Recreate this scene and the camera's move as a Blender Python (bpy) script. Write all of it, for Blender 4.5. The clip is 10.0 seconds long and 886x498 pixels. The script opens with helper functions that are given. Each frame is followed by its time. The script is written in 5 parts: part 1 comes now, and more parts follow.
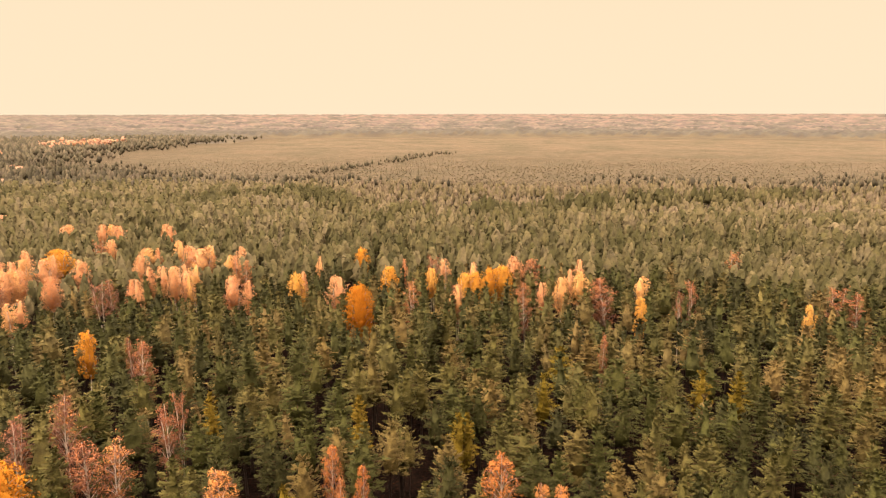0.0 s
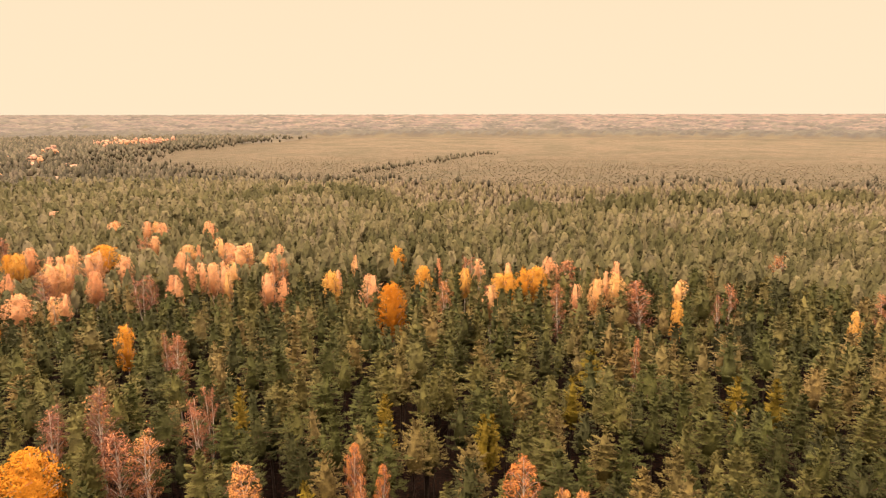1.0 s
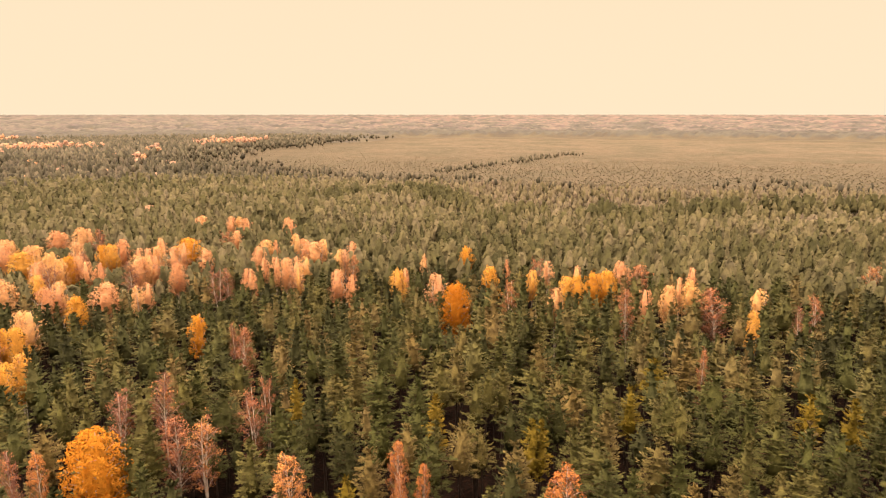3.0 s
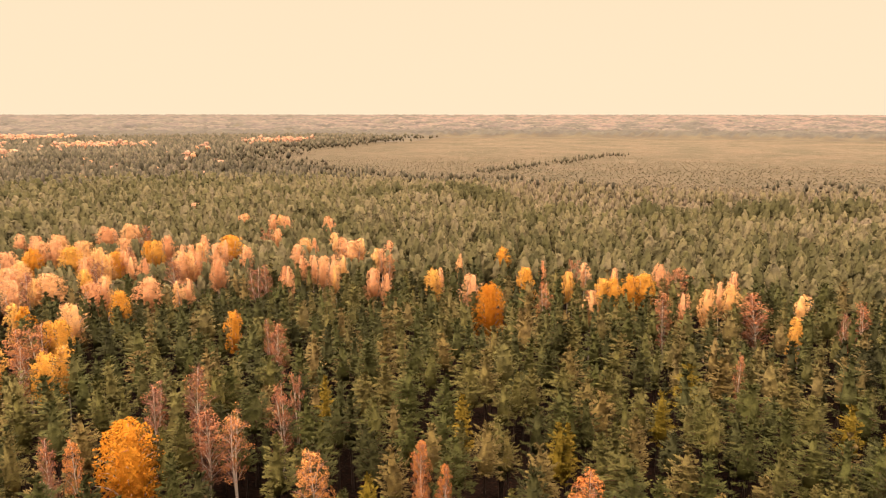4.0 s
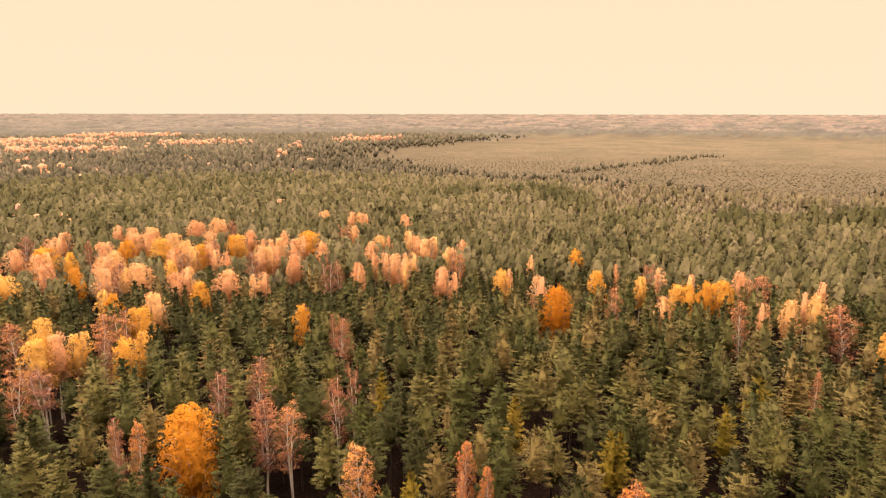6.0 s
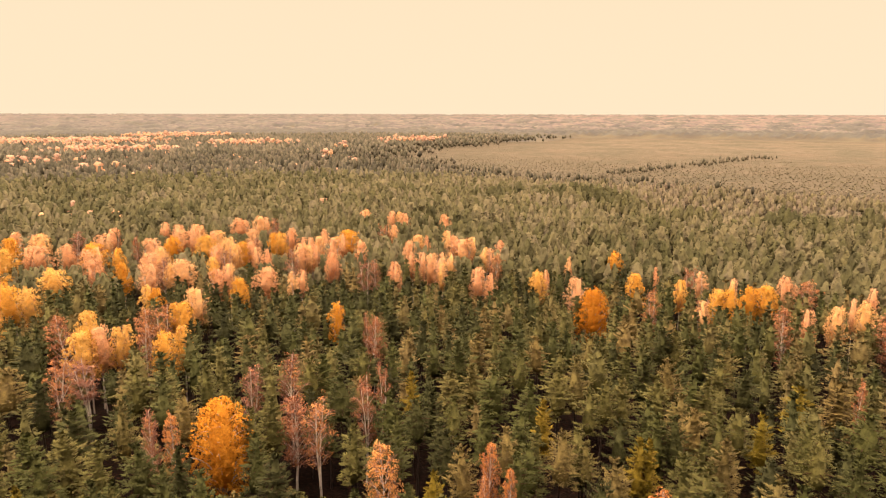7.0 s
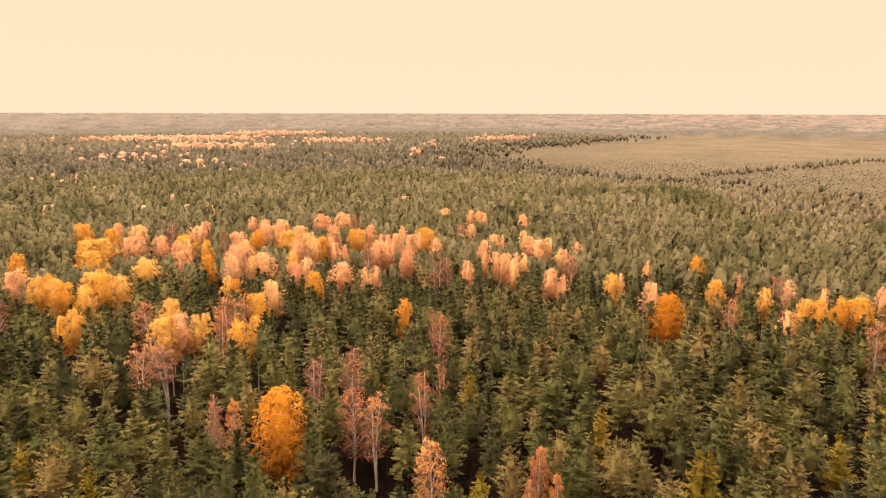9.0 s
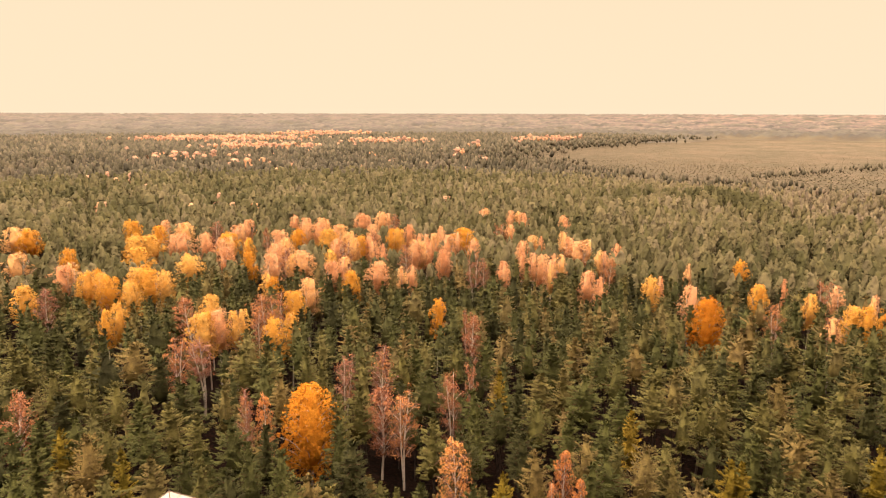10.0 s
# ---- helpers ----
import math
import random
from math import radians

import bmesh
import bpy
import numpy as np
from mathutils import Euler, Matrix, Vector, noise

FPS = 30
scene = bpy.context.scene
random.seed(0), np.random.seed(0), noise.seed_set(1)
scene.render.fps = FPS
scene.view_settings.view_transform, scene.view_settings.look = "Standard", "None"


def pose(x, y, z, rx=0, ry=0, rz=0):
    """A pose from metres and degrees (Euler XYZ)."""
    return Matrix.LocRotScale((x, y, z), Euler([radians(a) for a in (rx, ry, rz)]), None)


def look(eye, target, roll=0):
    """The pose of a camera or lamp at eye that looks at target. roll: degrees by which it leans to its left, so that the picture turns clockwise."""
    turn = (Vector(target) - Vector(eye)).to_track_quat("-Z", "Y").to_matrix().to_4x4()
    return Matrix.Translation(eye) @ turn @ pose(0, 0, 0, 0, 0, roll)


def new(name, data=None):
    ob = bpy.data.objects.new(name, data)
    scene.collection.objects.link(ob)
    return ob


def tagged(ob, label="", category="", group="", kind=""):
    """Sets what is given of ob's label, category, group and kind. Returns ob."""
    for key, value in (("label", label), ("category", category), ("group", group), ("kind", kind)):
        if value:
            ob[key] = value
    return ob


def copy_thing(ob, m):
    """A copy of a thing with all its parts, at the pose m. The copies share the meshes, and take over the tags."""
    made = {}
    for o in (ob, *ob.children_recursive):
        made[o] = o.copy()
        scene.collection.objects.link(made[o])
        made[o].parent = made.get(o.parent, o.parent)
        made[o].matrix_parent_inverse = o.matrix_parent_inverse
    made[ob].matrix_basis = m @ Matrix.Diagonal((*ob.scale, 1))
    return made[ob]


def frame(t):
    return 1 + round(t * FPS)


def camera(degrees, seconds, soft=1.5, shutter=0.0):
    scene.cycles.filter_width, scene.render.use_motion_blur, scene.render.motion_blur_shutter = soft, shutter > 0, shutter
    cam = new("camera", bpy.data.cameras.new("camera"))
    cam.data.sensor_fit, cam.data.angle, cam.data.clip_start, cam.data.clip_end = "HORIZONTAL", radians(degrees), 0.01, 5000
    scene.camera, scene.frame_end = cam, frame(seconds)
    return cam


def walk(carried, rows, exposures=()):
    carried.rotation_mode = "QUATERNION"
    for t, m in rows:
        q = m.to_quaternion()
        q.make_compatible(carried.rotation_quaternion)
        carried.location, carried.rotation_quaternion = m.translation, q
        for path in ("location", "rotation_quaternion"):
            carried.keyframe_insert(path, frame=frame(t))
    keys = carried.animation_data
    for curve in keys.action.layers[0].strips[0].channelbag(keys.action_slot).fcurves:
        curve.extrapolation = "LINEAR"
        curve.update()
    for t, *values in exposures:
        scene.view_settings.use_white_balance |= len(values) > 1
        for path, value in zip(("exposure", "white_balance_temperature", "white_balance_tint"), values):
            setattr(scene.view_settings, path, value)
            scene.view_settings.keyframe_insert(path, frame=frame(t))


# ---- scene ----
import itertools

# the flight: an arc to the right at about sixty metres, turning slowly to the left
cam = camera(65.56, 10.0, soft=1.1, shutter=0.3)
ROWS = [
    (0, -0.00, 0.00, 60.00, 0.00, -11.17, -0.09),
    (0.5, 1.15, 0.29, 59.91, 1.75, -11.17, -0.10),
    (1, 2.27, 0.57, 59.82, 3.59, -11.15, -0.09),
    (1.5, 3.41, 0.87, 59.74, 5.34, -11.13, -0.09),
    (2, 4.50, 1.18, 59.68, 7.18, -11.12, -0.07),
    (2.5, 5.61, 1.52, 59.65, 8.91, -11.12, -0.03),
    (4, 8.91, 2.58, 59.63, 14.41, -11.13, 0.03),
    (4.5, 10.02, 2.97, 59.64, 16.19, -11.14, 0.06),
    (5, 11.08, 3.39, 59.64, 18.07, -11.14, 0.07),
    (6.5, 14.19, 4.85, 59.59, 23.56, -11.17, 0.10),
    (7, 15.17, 5.39, 59.56, 25.48, -11.16, 0.11),
    (7.5, 16.13, 5.98, 59.49, 27.30, -11.17, 0.12),
    (8, 17.05, 6.60, 59.42, 29.21, -11.17, 0.13),
    (8.5, 17.97, 7.25, 59.35, 31.04, -11.18, 0.13),
    (9, 18.85, 7.91, 59.29, 32.97, -11.20, 0.13),
    (9.5, 19.76, 8.60, 59.26, 34.80, -11.21, 0.13),
    (10, 20.65, 9.31, 59.28, 36.75, -11.20, 0.13),
]
walk(cam, [(t, pose(x, y, z, 90 + pitch, 0, yaw) @ pose(0, 0, 0, 0, 0, roll)) for t, x, y, z, yaw, pitch, roll in ROWS])

# ---- light ----
SUN_ELEVATION, SUN_AZIMUTH = 62.0, 268.0   # degrees; azimuth clockwise from +y
world = bpy.data.worlds.new("overcast_sky")
scene.world = world
world.use_nodes = True
wn, wl = world.node_tree.nodes, world.node_tree.links
wn.clear()
w_out = wn.new("ShaderNodeOutputWorld")
w_add = wn.new("ShaderNodeAddShader")
w_cloud = wn.new("ShaderNodeBackground")
w_blue = wn.new("ShaderNodeBackground")
w_sky = wn.new("ShaderNodeTexSky")
w_sky.sky_type, w_sky.sun_disc = "NISHITA", False
w_sky.sun_elevation, w_sky.sun_rotation = radians(SUN_ELEVATION), radians(SUN_AZIMUTH)
w_coord = wn.new("ShaderNodeTexCoord")
w_split = wn.new("ShaderNodeSeparateXYZ")
w_ramp = wn.new("ShaderNodeValToRGB")
# cloud cover: even and cream at the horizon, brighter overhead
stops = [(0.0, (0.30, 0.22, 0.14, 1)), (0.485, (0.50, 0.38, 0.25, 1)), (0.5, (1.0, 0.81, 0.56, 1)), (0.5 + 0.2 / 2, (1.0, 0.785, 0.53, 1)),
         (0.70, (1.7, 1.30, 0.90, 1)), (0.84, (4.1, 3.2, 2.35, 1)), (1.0, (7.8, 6.15, 4.9, 1))]
els = w_ramp.color_ramp.elements
els[0].position, els[0].color = stops[0]
els[1].position, els[1].color = stops[-1]
for pos, col in stops[1:-1]:
    els.new(pos).color = col
w_half = wn.new("ShaderNodeMath")
w_half.operation = "MULTIPLY_ADD"
w_half.inputs[1].default_value = w_half.inputs[2].default_value = 0.5
wl.new(w_coord.outputs["Generated"], w_split.inputs[0])
wl.new(w_split.outputs["Z"], w_half.inputs[0])
wl.new(w_half.outputs[0], w_ramp.inputs[0])
wl.new(w_ramp.outputs[0], w_cloud.inputs[0])
wl.new(w_sky.outputs[0], w_blue.inputs[0])
w_cloud.inputs[1].default_value, w_blue.inputs[1].default_value = 1.0, 0.002
wl.new(w_cloud.outputs[0], w_add.inputs[0])
wl.new(w_blue.outputs[0], w_add.inputs[1])
wl.new(w_add.outputs[0], w_out.inputs[0])

sun = new("sun", bpy.data.lights.new("sun", "SUN"))
sun.data.energy, sun.data.angle, sun.data.color = 5.0, radians(10), (1.0, 0.78, 0.56)
az, el = radians(SUN_AZIMUTH), radians(SUN_ELEVATION)
sun.matrix_world = look((math.sin(az) * math.cos(el) * 300, math.cos(az) * math.cos(el) * 300, math.sin(el) * 300), (0, 0, 0))
scene.view_settings.exposure = 0.0


# ---- materials ----
def material(name):
    m = bpy.data.materials.new(name)
    m.use_nodes = True
    n = m.node_tree.nodes
    n.clear()
    return m, n, m.node_tree.links


def ramp(n, stops):
    r = n.new("ShaderNodeValToRGB")
    e = r.color_ramp.elements
    e[0].position, e[0].color = stops[0][0], (*stops[0][1], 1)
    e[1].position, e[1].color = stops[-1][0], (*stops[-1][1], 1)
    for p, c in stops[1:-1]:
        e.new(p).color = (*c, 1)
    return r


def noise_node(n, l, scale, detail=3.0, coord=None):
    t = n.new("ShaderNodeTexNoise")
    t.inputs["Scale"].default_value, t.inputs["Detail"].default_value = scale, detail
    if coord is None:
        coord = n.new("ShaderNodeNewGeometry").outputs["Position"]
    l.new(coord, t.inputs["Vector"])
    return t


def mixed(n, l, a, b, fac, mode="MIX"):
    x = n.new("ShaderNodeMix")
    x.data_type, x.blend_type = "RGBA", mode
    for sock, value in ((x.inputs[6], a), (x.inputs[7], b), (x.inputs[0], fac)):
        if hasattr(value, "links"):
            l.new(value, sock)
        else:
            sock.default_value = (*value, 1) if isinstance(value, tuple) else value
    return x.outputs[2]


def foliage(name, stops, joined=False, light=1.18, scale=0.9, through_light=0.06, grain=(5.0, 0.84, 1.12)):
    """Needles or leaves: a hue for each tree, clump-wide and leaf-wide variation, light passing through."""
    m, n, l = material(name)
    if joined:
        a = n.new("ShaderNodeAttribute")
        a.attribute_name = "tint"
        tint = a.outputs["Fac"]
    else:
        tint = n.new("ShaderNodeObjectInfo").outputs["Random"]
    base = ramp(n, stops)
    l.new(tint, base.inputs[0])
    clump = noise_node(n, l, scale, 2.0)
    c_ramp = ramp(n, [(0.34, (0.82, 0.80, 0.83)), (0.66, (light, light * 0.98, light * 0.88))])
    l.new(clump.outputs["Fac"], c_ramp.inputs[0])
    leaf = ramp(n, [(0.0, (0.86, 0.87, 0.88)), (1.0, (1.12, 1.11, 1.08))])
    l.new(n.new("ShaderNodeNewGeometry").outputs["Random Per Island"], leaf.inputs[0])
    col = mixed(n, l, base.outputs[0], c_ramp.outputs[0], 1.0, "MULTIPLY")
    col = mixed(n, l, col, leaf.outputs[0], 1.0, "MULTIPLY")
    p = n.new("ShaderNodeBsdfPrincipled")
    p.inputs["Roughness"].default_value = 0.7
    p.inputs["Specular IOR Level"].default_value = 0.03
    t = n.new("ShaderNodeBsdfTranslucent")
    mix = n.new("ShaderNodeMixShader")
    mix.inputs[0].default_value = through_light
    out = n.new("ShaderNodeOutputMaterial")
    needle = noise_node(n, l, grain[0], 3.0)
    bump = n.new("ShaderNodeBump")
    bump.inputs["Strength"].default_value, bump.inputs["Distance"].default_value = 0.35, 0.2
    l.new(needle.outputs["Fac"], bump.inputs["Height"])
    l.new(bump.outputs[0], p.inputs["Normal"])
    speck = ramp(n, [(0.35, (grain[1],) * 3), (0.65, (grain[2], grain[2] * 0.99, grain[2] * 0.95))])
    l.new(needle.outputs["Fac"], speck.inputs[0])
    col = mixed(n, l, col, speck.outputs[0], 1.0, "MULTIPLY")
    l.new(col, p.inputs["Base Color"])
    l.new(col, t.inputs["Color"])
    l.new(p.outputs[0], mix.inputs[1])
    l.new(t.outputs[0], mix.inputs[2])
    l.new(mix.outputs[0], out.inputs[0])
    return m


def bark(name, low, high, split, flecks=None, scale=6.0):
    """Bark that changes from the foot's colour to the upper stem's colour, rough and flaky."""
    m, n, l = material(name)
    co = n.new("ShaderNodeTexCoord")
    sep = n.new("ShaderNodeSeparateXYZ")
    l.new(co.outputs["Object"], sep.inputs[0])
    rng = n.new("ShaderNodeMapRange")
    rng.inputs[1].default_value, rng.inputs[2].default_value = split - 2.0, split + 2.5
    l.new(sep.outputs["Z"], rng.inputs[0])
    col = mixed(n, l, low, high, rng.outputs[0])
    mp = n.new("ShaderNodeMapping")
    mp.inputs["Scale"].default_value = (1, 1, 2.2 if flecks else 0.35)
    l.new(co.outputs["Object"], mp.inputs[0])
    ns = noise_node(n, l, scale, 4.0, mp.outputs[0])
    if flecks:
        fr = ramp(n, [(0.56, (0, 0, 0)), (0.66, (1, 1, 1))])
        l.new(ns.outputs["Fac"], fr.inputs[0])
        col = mixed(n, l, col, flecks, fr.outputs[0])
    else:
        fr = ramp(n, [(0.3, (0.55, 0.55, 0.55)), (0.7, (1.25, 1.22, 1.2))])
        l.new(ns.outputs["Fac"], fr.inputs[0])
        col = mixed(n, l, col, fr.outputs[0], 1.0, "MULTIPLY")
    p = n.new("ShaderNodeBsdfPrincipled")
    p.inputs["Roughness"].default_value = 0.85
    p.inputs["Specular IOR Level"].default_value = 0.15
    l.new(col, p.inputs["Base Color"])
    b = n.new("ShaderNodeBump")
    b.inputs["Strength"].default_value, b.inputs["Distance"].default_value = 0.6, 0.03
    l.new(ns.outputs["Fac"], b.inputs["Height"])
    l.new(b.outputs[0], p.inputs["Normal"])
    out = n.new("ShaderNodeOutputMaterial")
    l.new(p.outputs[0], out.inputs[0])
    return m


PINE_HUES = [(0.0, (0.034, 0.034, 0.015)), (0.2, (0.051, 0.052, 0.020)), (0.4, (0.066, 0.069, 0.024)), (0.55, (0.088, 0.080, 0.029)), (0.72, (0.109, 0.098, 0.035)),
             (0.88, (0.127, 0.097, 0.039)), (1.0, (0.152, 0.110, 0.042))]
mat_needles = foliage("pine_needles", PINE_HUES)
# The near hues lightened and blued: a first step of painted distance haze.
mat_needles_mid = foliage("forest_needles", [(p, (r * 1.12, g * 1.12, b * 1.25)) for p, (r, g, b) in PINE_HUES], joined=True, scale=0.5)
# Haze painted into the needles: far and western hues are paler and greyer.
mat_needles_far_haze = foliage("hazed_far_needles", [(0.0, (0.048, 0.046, 0.022)), (0.25, (0.073, 0.066, 0.033)), (0.55, (0.108, 0.092, 0.053)), (0.8, (0.139, 0.114, 0.077)), (1.0, (0.134, 0.105, 0.078))], joined=True, scale=0.35, grain=(2.2, 0.88, 1.10))
mat_needles_west_haze = foliage(grain=(0.6, 0.85, 1.14), name="hazed_western_needles", stops=[(0.0, (0.058, 0.053, 0.039)), (0.5, (0.084, 0.075, 0.055)), (1.0, (0.120, 0.101, 0.077))], joined=True, scale=0.1)
# The bog's own tan, lightened and blued further by haze in the colour.
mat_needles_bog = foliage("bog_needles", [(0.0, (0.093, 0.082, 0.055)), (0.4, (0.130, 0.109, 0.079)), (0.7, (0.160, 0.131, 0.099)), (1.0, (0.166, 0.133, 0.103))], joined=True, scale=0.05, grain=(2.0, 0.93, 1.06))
mat_yellow_pine = foliage("yellowing_needles", [(0.0, (0.140, 0.105, 0.016)), (1.0, (0.175, 0.120, 0.018))])
mat_gold = foliage("golden_leaves", through_light=0.4, stops=[(0.0, (0.59, 0.265, 0.036)), (0.5, (0.66, 0.350, 0.070)), (1.0, (0.70, 0.430, 0.140))], light=1.1)
mat_orange = foliage("orange_leaves", through_light=0.35, stops=[(0.0, (0.54, 0.205, 0.022)), (1.0, (0.60, 0.260, 0.032))], light=1.1)
mat_peach = foliage("peach_leaves", through_light=0.4, stops=[(0.0, (0.62, 0.312, 0.168)), (0.5, (0.69, 0.388, 0.218)), (1.0, (0.72, 0.445, 0.190))], light=1.1)
mat_copper = foliage("copper_leaves", through_light=0.3, stops=[(0.0, (0.46, 0.180, 0.060)), (0.5, (0.54, 0.235, 0.085)), (1.0, (0.60, 0.290, 0.110))], light=1.1)
mat_rust = foliage("rust_leaves", [(0.0, (0.27, 0.110, 0.060)), (0.5, (0.36, 0.150, 0.078)), (1.0, (0.44, 0.195, 0.080))])
mat_autumn_far = foliage("autumn_wood_leaves", [(0.0, (0.34, 0.205, 0.155)), (0.5, (0.42, 0.245, 0.178)), (1.0, (0.46, 0.260, 0.150))], joined=True, scale=0.3)
mat_twig = bark("birch_twigs", (0.20, 0.092, 0.066), (0.25, 0.118, 0.084), 8.0)
mat_pine_bark = bark("pine_bark", (0.034, 0.022, 0.017), (0.077, 0.038, 0.021), 10.0)
mat_birch_bark = bark("birch_bark", (0.42, 0.35, 0.30), (0.56, 0.47, 0.40), 5.0, flecks=(0.034, 0.027, 0.023), scale=2.2)


def ground_material():
    m, n, l = material("forest_floor_and_bog")
    a = n.new("ShaderNodeAttribute")
    a.attribute_name = "bog"
    n1, n2, n3 = noise_node(n, l, 1.7, 5.0), noise_node(n, l, 0.07, 6.0), noise_node(n, l, 0.012, 6.0)
    # Leaf litter taken near black: the shade under the trees is in its colour.
    shaded_floor_c = ramp(n, [(0.35, (0.004, 0.003, 0.002)), (0.58, (0.008, 0.004, 0.003)), (0.75, (0.024, 0.011, 0.005))])
    l.new(n1.outputs["Fac"], shaded_floor_c.inputs[0])
    bog_c = ramp(n, [(0.3, (0.084, 0.071, 0.048)), (0.5, (0.108, 0.089, 0.064)), (0.72, (0.134, 0.107, 0.081))])
    l.new(n2.outputs["Fac"], bog_c.inputs[0])
    wide = ramp(n, [(0.36, (0.80, 0.83, 0.80)), (0.5, (1.0, 0.98, 0.96)), (0.64, (1.14, 1.06, 1.04))])
    l.new(n3.outputs["Fac"], wide.inputs[0])
    bog_c2 = mixed(n, l, bog_c.outputs[0], wide.outputs[0], 1.0, "MULTIPLY")
    heath_c = ramp(n, [(0.35, (0.062, 0.051, 0.034)), (0.65, (0.094, 0.075, 0.052))])
    l.new(n2.outputs["Fac"], heath_c.inputs[0])
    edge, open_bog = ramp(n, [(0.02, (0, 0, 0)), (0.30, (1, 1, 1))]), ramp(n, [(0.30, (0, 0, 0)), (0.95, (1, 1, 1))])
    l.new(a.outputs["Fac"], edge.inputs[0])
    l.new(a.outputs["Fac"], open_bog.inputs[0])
    col = mixed(n, l, shaded_floor_c.outputs[0], heath_c.outputs[0], edge.outputs[0])
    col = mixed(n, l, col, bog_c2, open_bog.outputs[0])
    p = n.new("ShaderNodeBsdfPrincipled")
    p.inputs["Roughness"].default_value = 0.95
    p.inputs["Specular IOR Level"].default_value = 0.02
    l.new(col, p.inputs["Base Color"])
    b = n.new("ShaderNodeBump")
    b.inputs["Distance"].default_value = 0.3
    l.new(n1.outputs["Fac"], b.inputs["Height"])
    l.new(b.outputs[0], p.inputs["Normal"])
    out = n.new("ShaderNodeOutputMaterial")
    l.new(p.outputs[0], out.inputs[0])
    return m


mat_ground = ground_material()


# ---- the lie of the land ----
def smooth(a, b, x):
    t = np.clip((x - a) / (b - a), 0, 1)
    return t * t * (3 - 2 * t)


def wave(x, y, size, seed=0):
    """Cheap smooth noise, about -1 to 1, with features of that size in metres."""
    s = np.zeros_like(np.asarray(x, dtype=float))
    r = np.random.RandomState(seed)
    for k in range(7):
        a, ph, f = r.uniform(0, 6.283), r.uniform(0, 6.283), r.uniform(0.6, 1.7) * 6.283 / size
        s = s + np.sin((np.cos(a) * x + np.sin(a) * y) * f + ph)
    return s / 3.2


def bog(x, y):
    """1 in the open bog, 0 in the tall forest."""
    near = np.interp(x, (-300, -230, -130, -60, 20, 130), (520, 470, 455, 420, 400, 430)) + 22 * wave(x, y, 190, 3)                # where the tall forest ends
    left = np.interp(y, (430, 470, 540, 670, 990, 1240, 1745), (-150, -215, -285, -380, -480, -455, -445)) + 22 * wave(x, y, 200, 5)   # western edge
    return smooth(-110, 320, y - near) * smooth(-230, 200, x - left) * (1 - smooth(1780, 1880, np.hypot(x, y)))


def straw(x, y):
    """How far the bog has paled with distance, into straw-coloured grass and painted haze: 0 at its wooded edge, 1 in
    its middle.
    """
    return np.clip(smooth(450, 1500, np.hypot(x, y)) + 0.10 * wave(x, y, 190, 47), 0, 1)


def along(x, y, line, half):
    """1 on a crooked line of places, fading over the half width to either side."""
    best = np.full(np.shape(x), 1e9)
    for (x0, y0), (x1, y1) in zip(line, line[1:]):
        t = np.clip(((x - x0) * (x1 - x0) + (y - y0) * (y1 - y0)) / ((x1 - x0) ** 2 + (y1 - y0) ** 2), 0, 1)
        best = np.minimum(best, np.hypot(x - x0 - t * (x1 - x0), y - y0 - t * (y1 - y0)))
    return np.exp(-(best / half) ** 2)


def belt(x, y):
    """1 in the belts of dark tall pines along the bog's edge and the wooded streak across it."""
    rough = smooth(-0.9, 0.1, wave(x, y, 60, 14))
    a = along(x, y, [(-128, 385), (-104, 405), (-92, 440), (-66, 400)], 20) * rough
    b = 0.8 * along(x, y, [(-60, 372), (-26, 352), (14, 348)], 11) * rough
    c = along(x, y, [(30, 345), (65, 360), (96, 390), (150, 412), (230, 430)], 20) * rough
    d = along(x, y, [(-136, 605), (-127, 695), (-98, 769), (-57, 872), (-30, 964), (2, 1030)], 13) * smooth(-0.8, 0.2, wave(x, y, 90, 15))
    e = along(x, y, [(-104, 1700), (-35, 1720)], 28) + along(x, y, [(-470, 730), (-380, 757)], 32)
    return np.clip(a + b + c + d + e, 0, 1)


def land(x, y):
    """Height of the ground: flat, rising a little towards the horizon."""
    d = np.hypot(x, y)
    return 0.4 * wave(x, y, 60, 9) * smooth(0, 300, d) * (1 - smooth(900, 1400, d)) + 39 * smooth(1900, 4800, d)


def mesh_of(name, verts, tris, mats, slots=None, tint=None, tint_name="tint", shade=False, normals=None):
    """A mesh from arrays of corners and triangles."""
    me = bpy.data.meshes.new(name)
    verts, tris = np.asarray(verts, dtype=np.float32), np.asarray(tris, dtype=np.int32)
    me.vertices.add(len(verts))
    me.vertices.foreach_set("co", verts.ravel())
    me.loops.add(tris.size)
    me.loops.foreach_set("vertex_index", tris.ravel())
    me.polygons.add(len(tris))
    me.polygons.foreach_set("loop_start", np.arange(0, tris.size, 3, dtype=np.int32))
    if slots is not None:
        me.polygons.foreach_set("material_index", np.asarray(slots, dtype=np.int32))
    if shade:
        me.polygons.foreach_set("use_smooth", np.ones(len(tris), dtype=bool))
    for m in mats:
        me.materials.append(m)
    if tint is not None:
        at = me.attributes.new(tint_name, "FLOAT", "POINT")
        at.data.foreach_set("value", np.asarray(tint, dtype=np.float32))
    me.update()
    me.validate()
    if normals is not None:
        me.normals_split_custom_set_from_vertices(np.asarray(normals, dtype=np.float32))
    return me


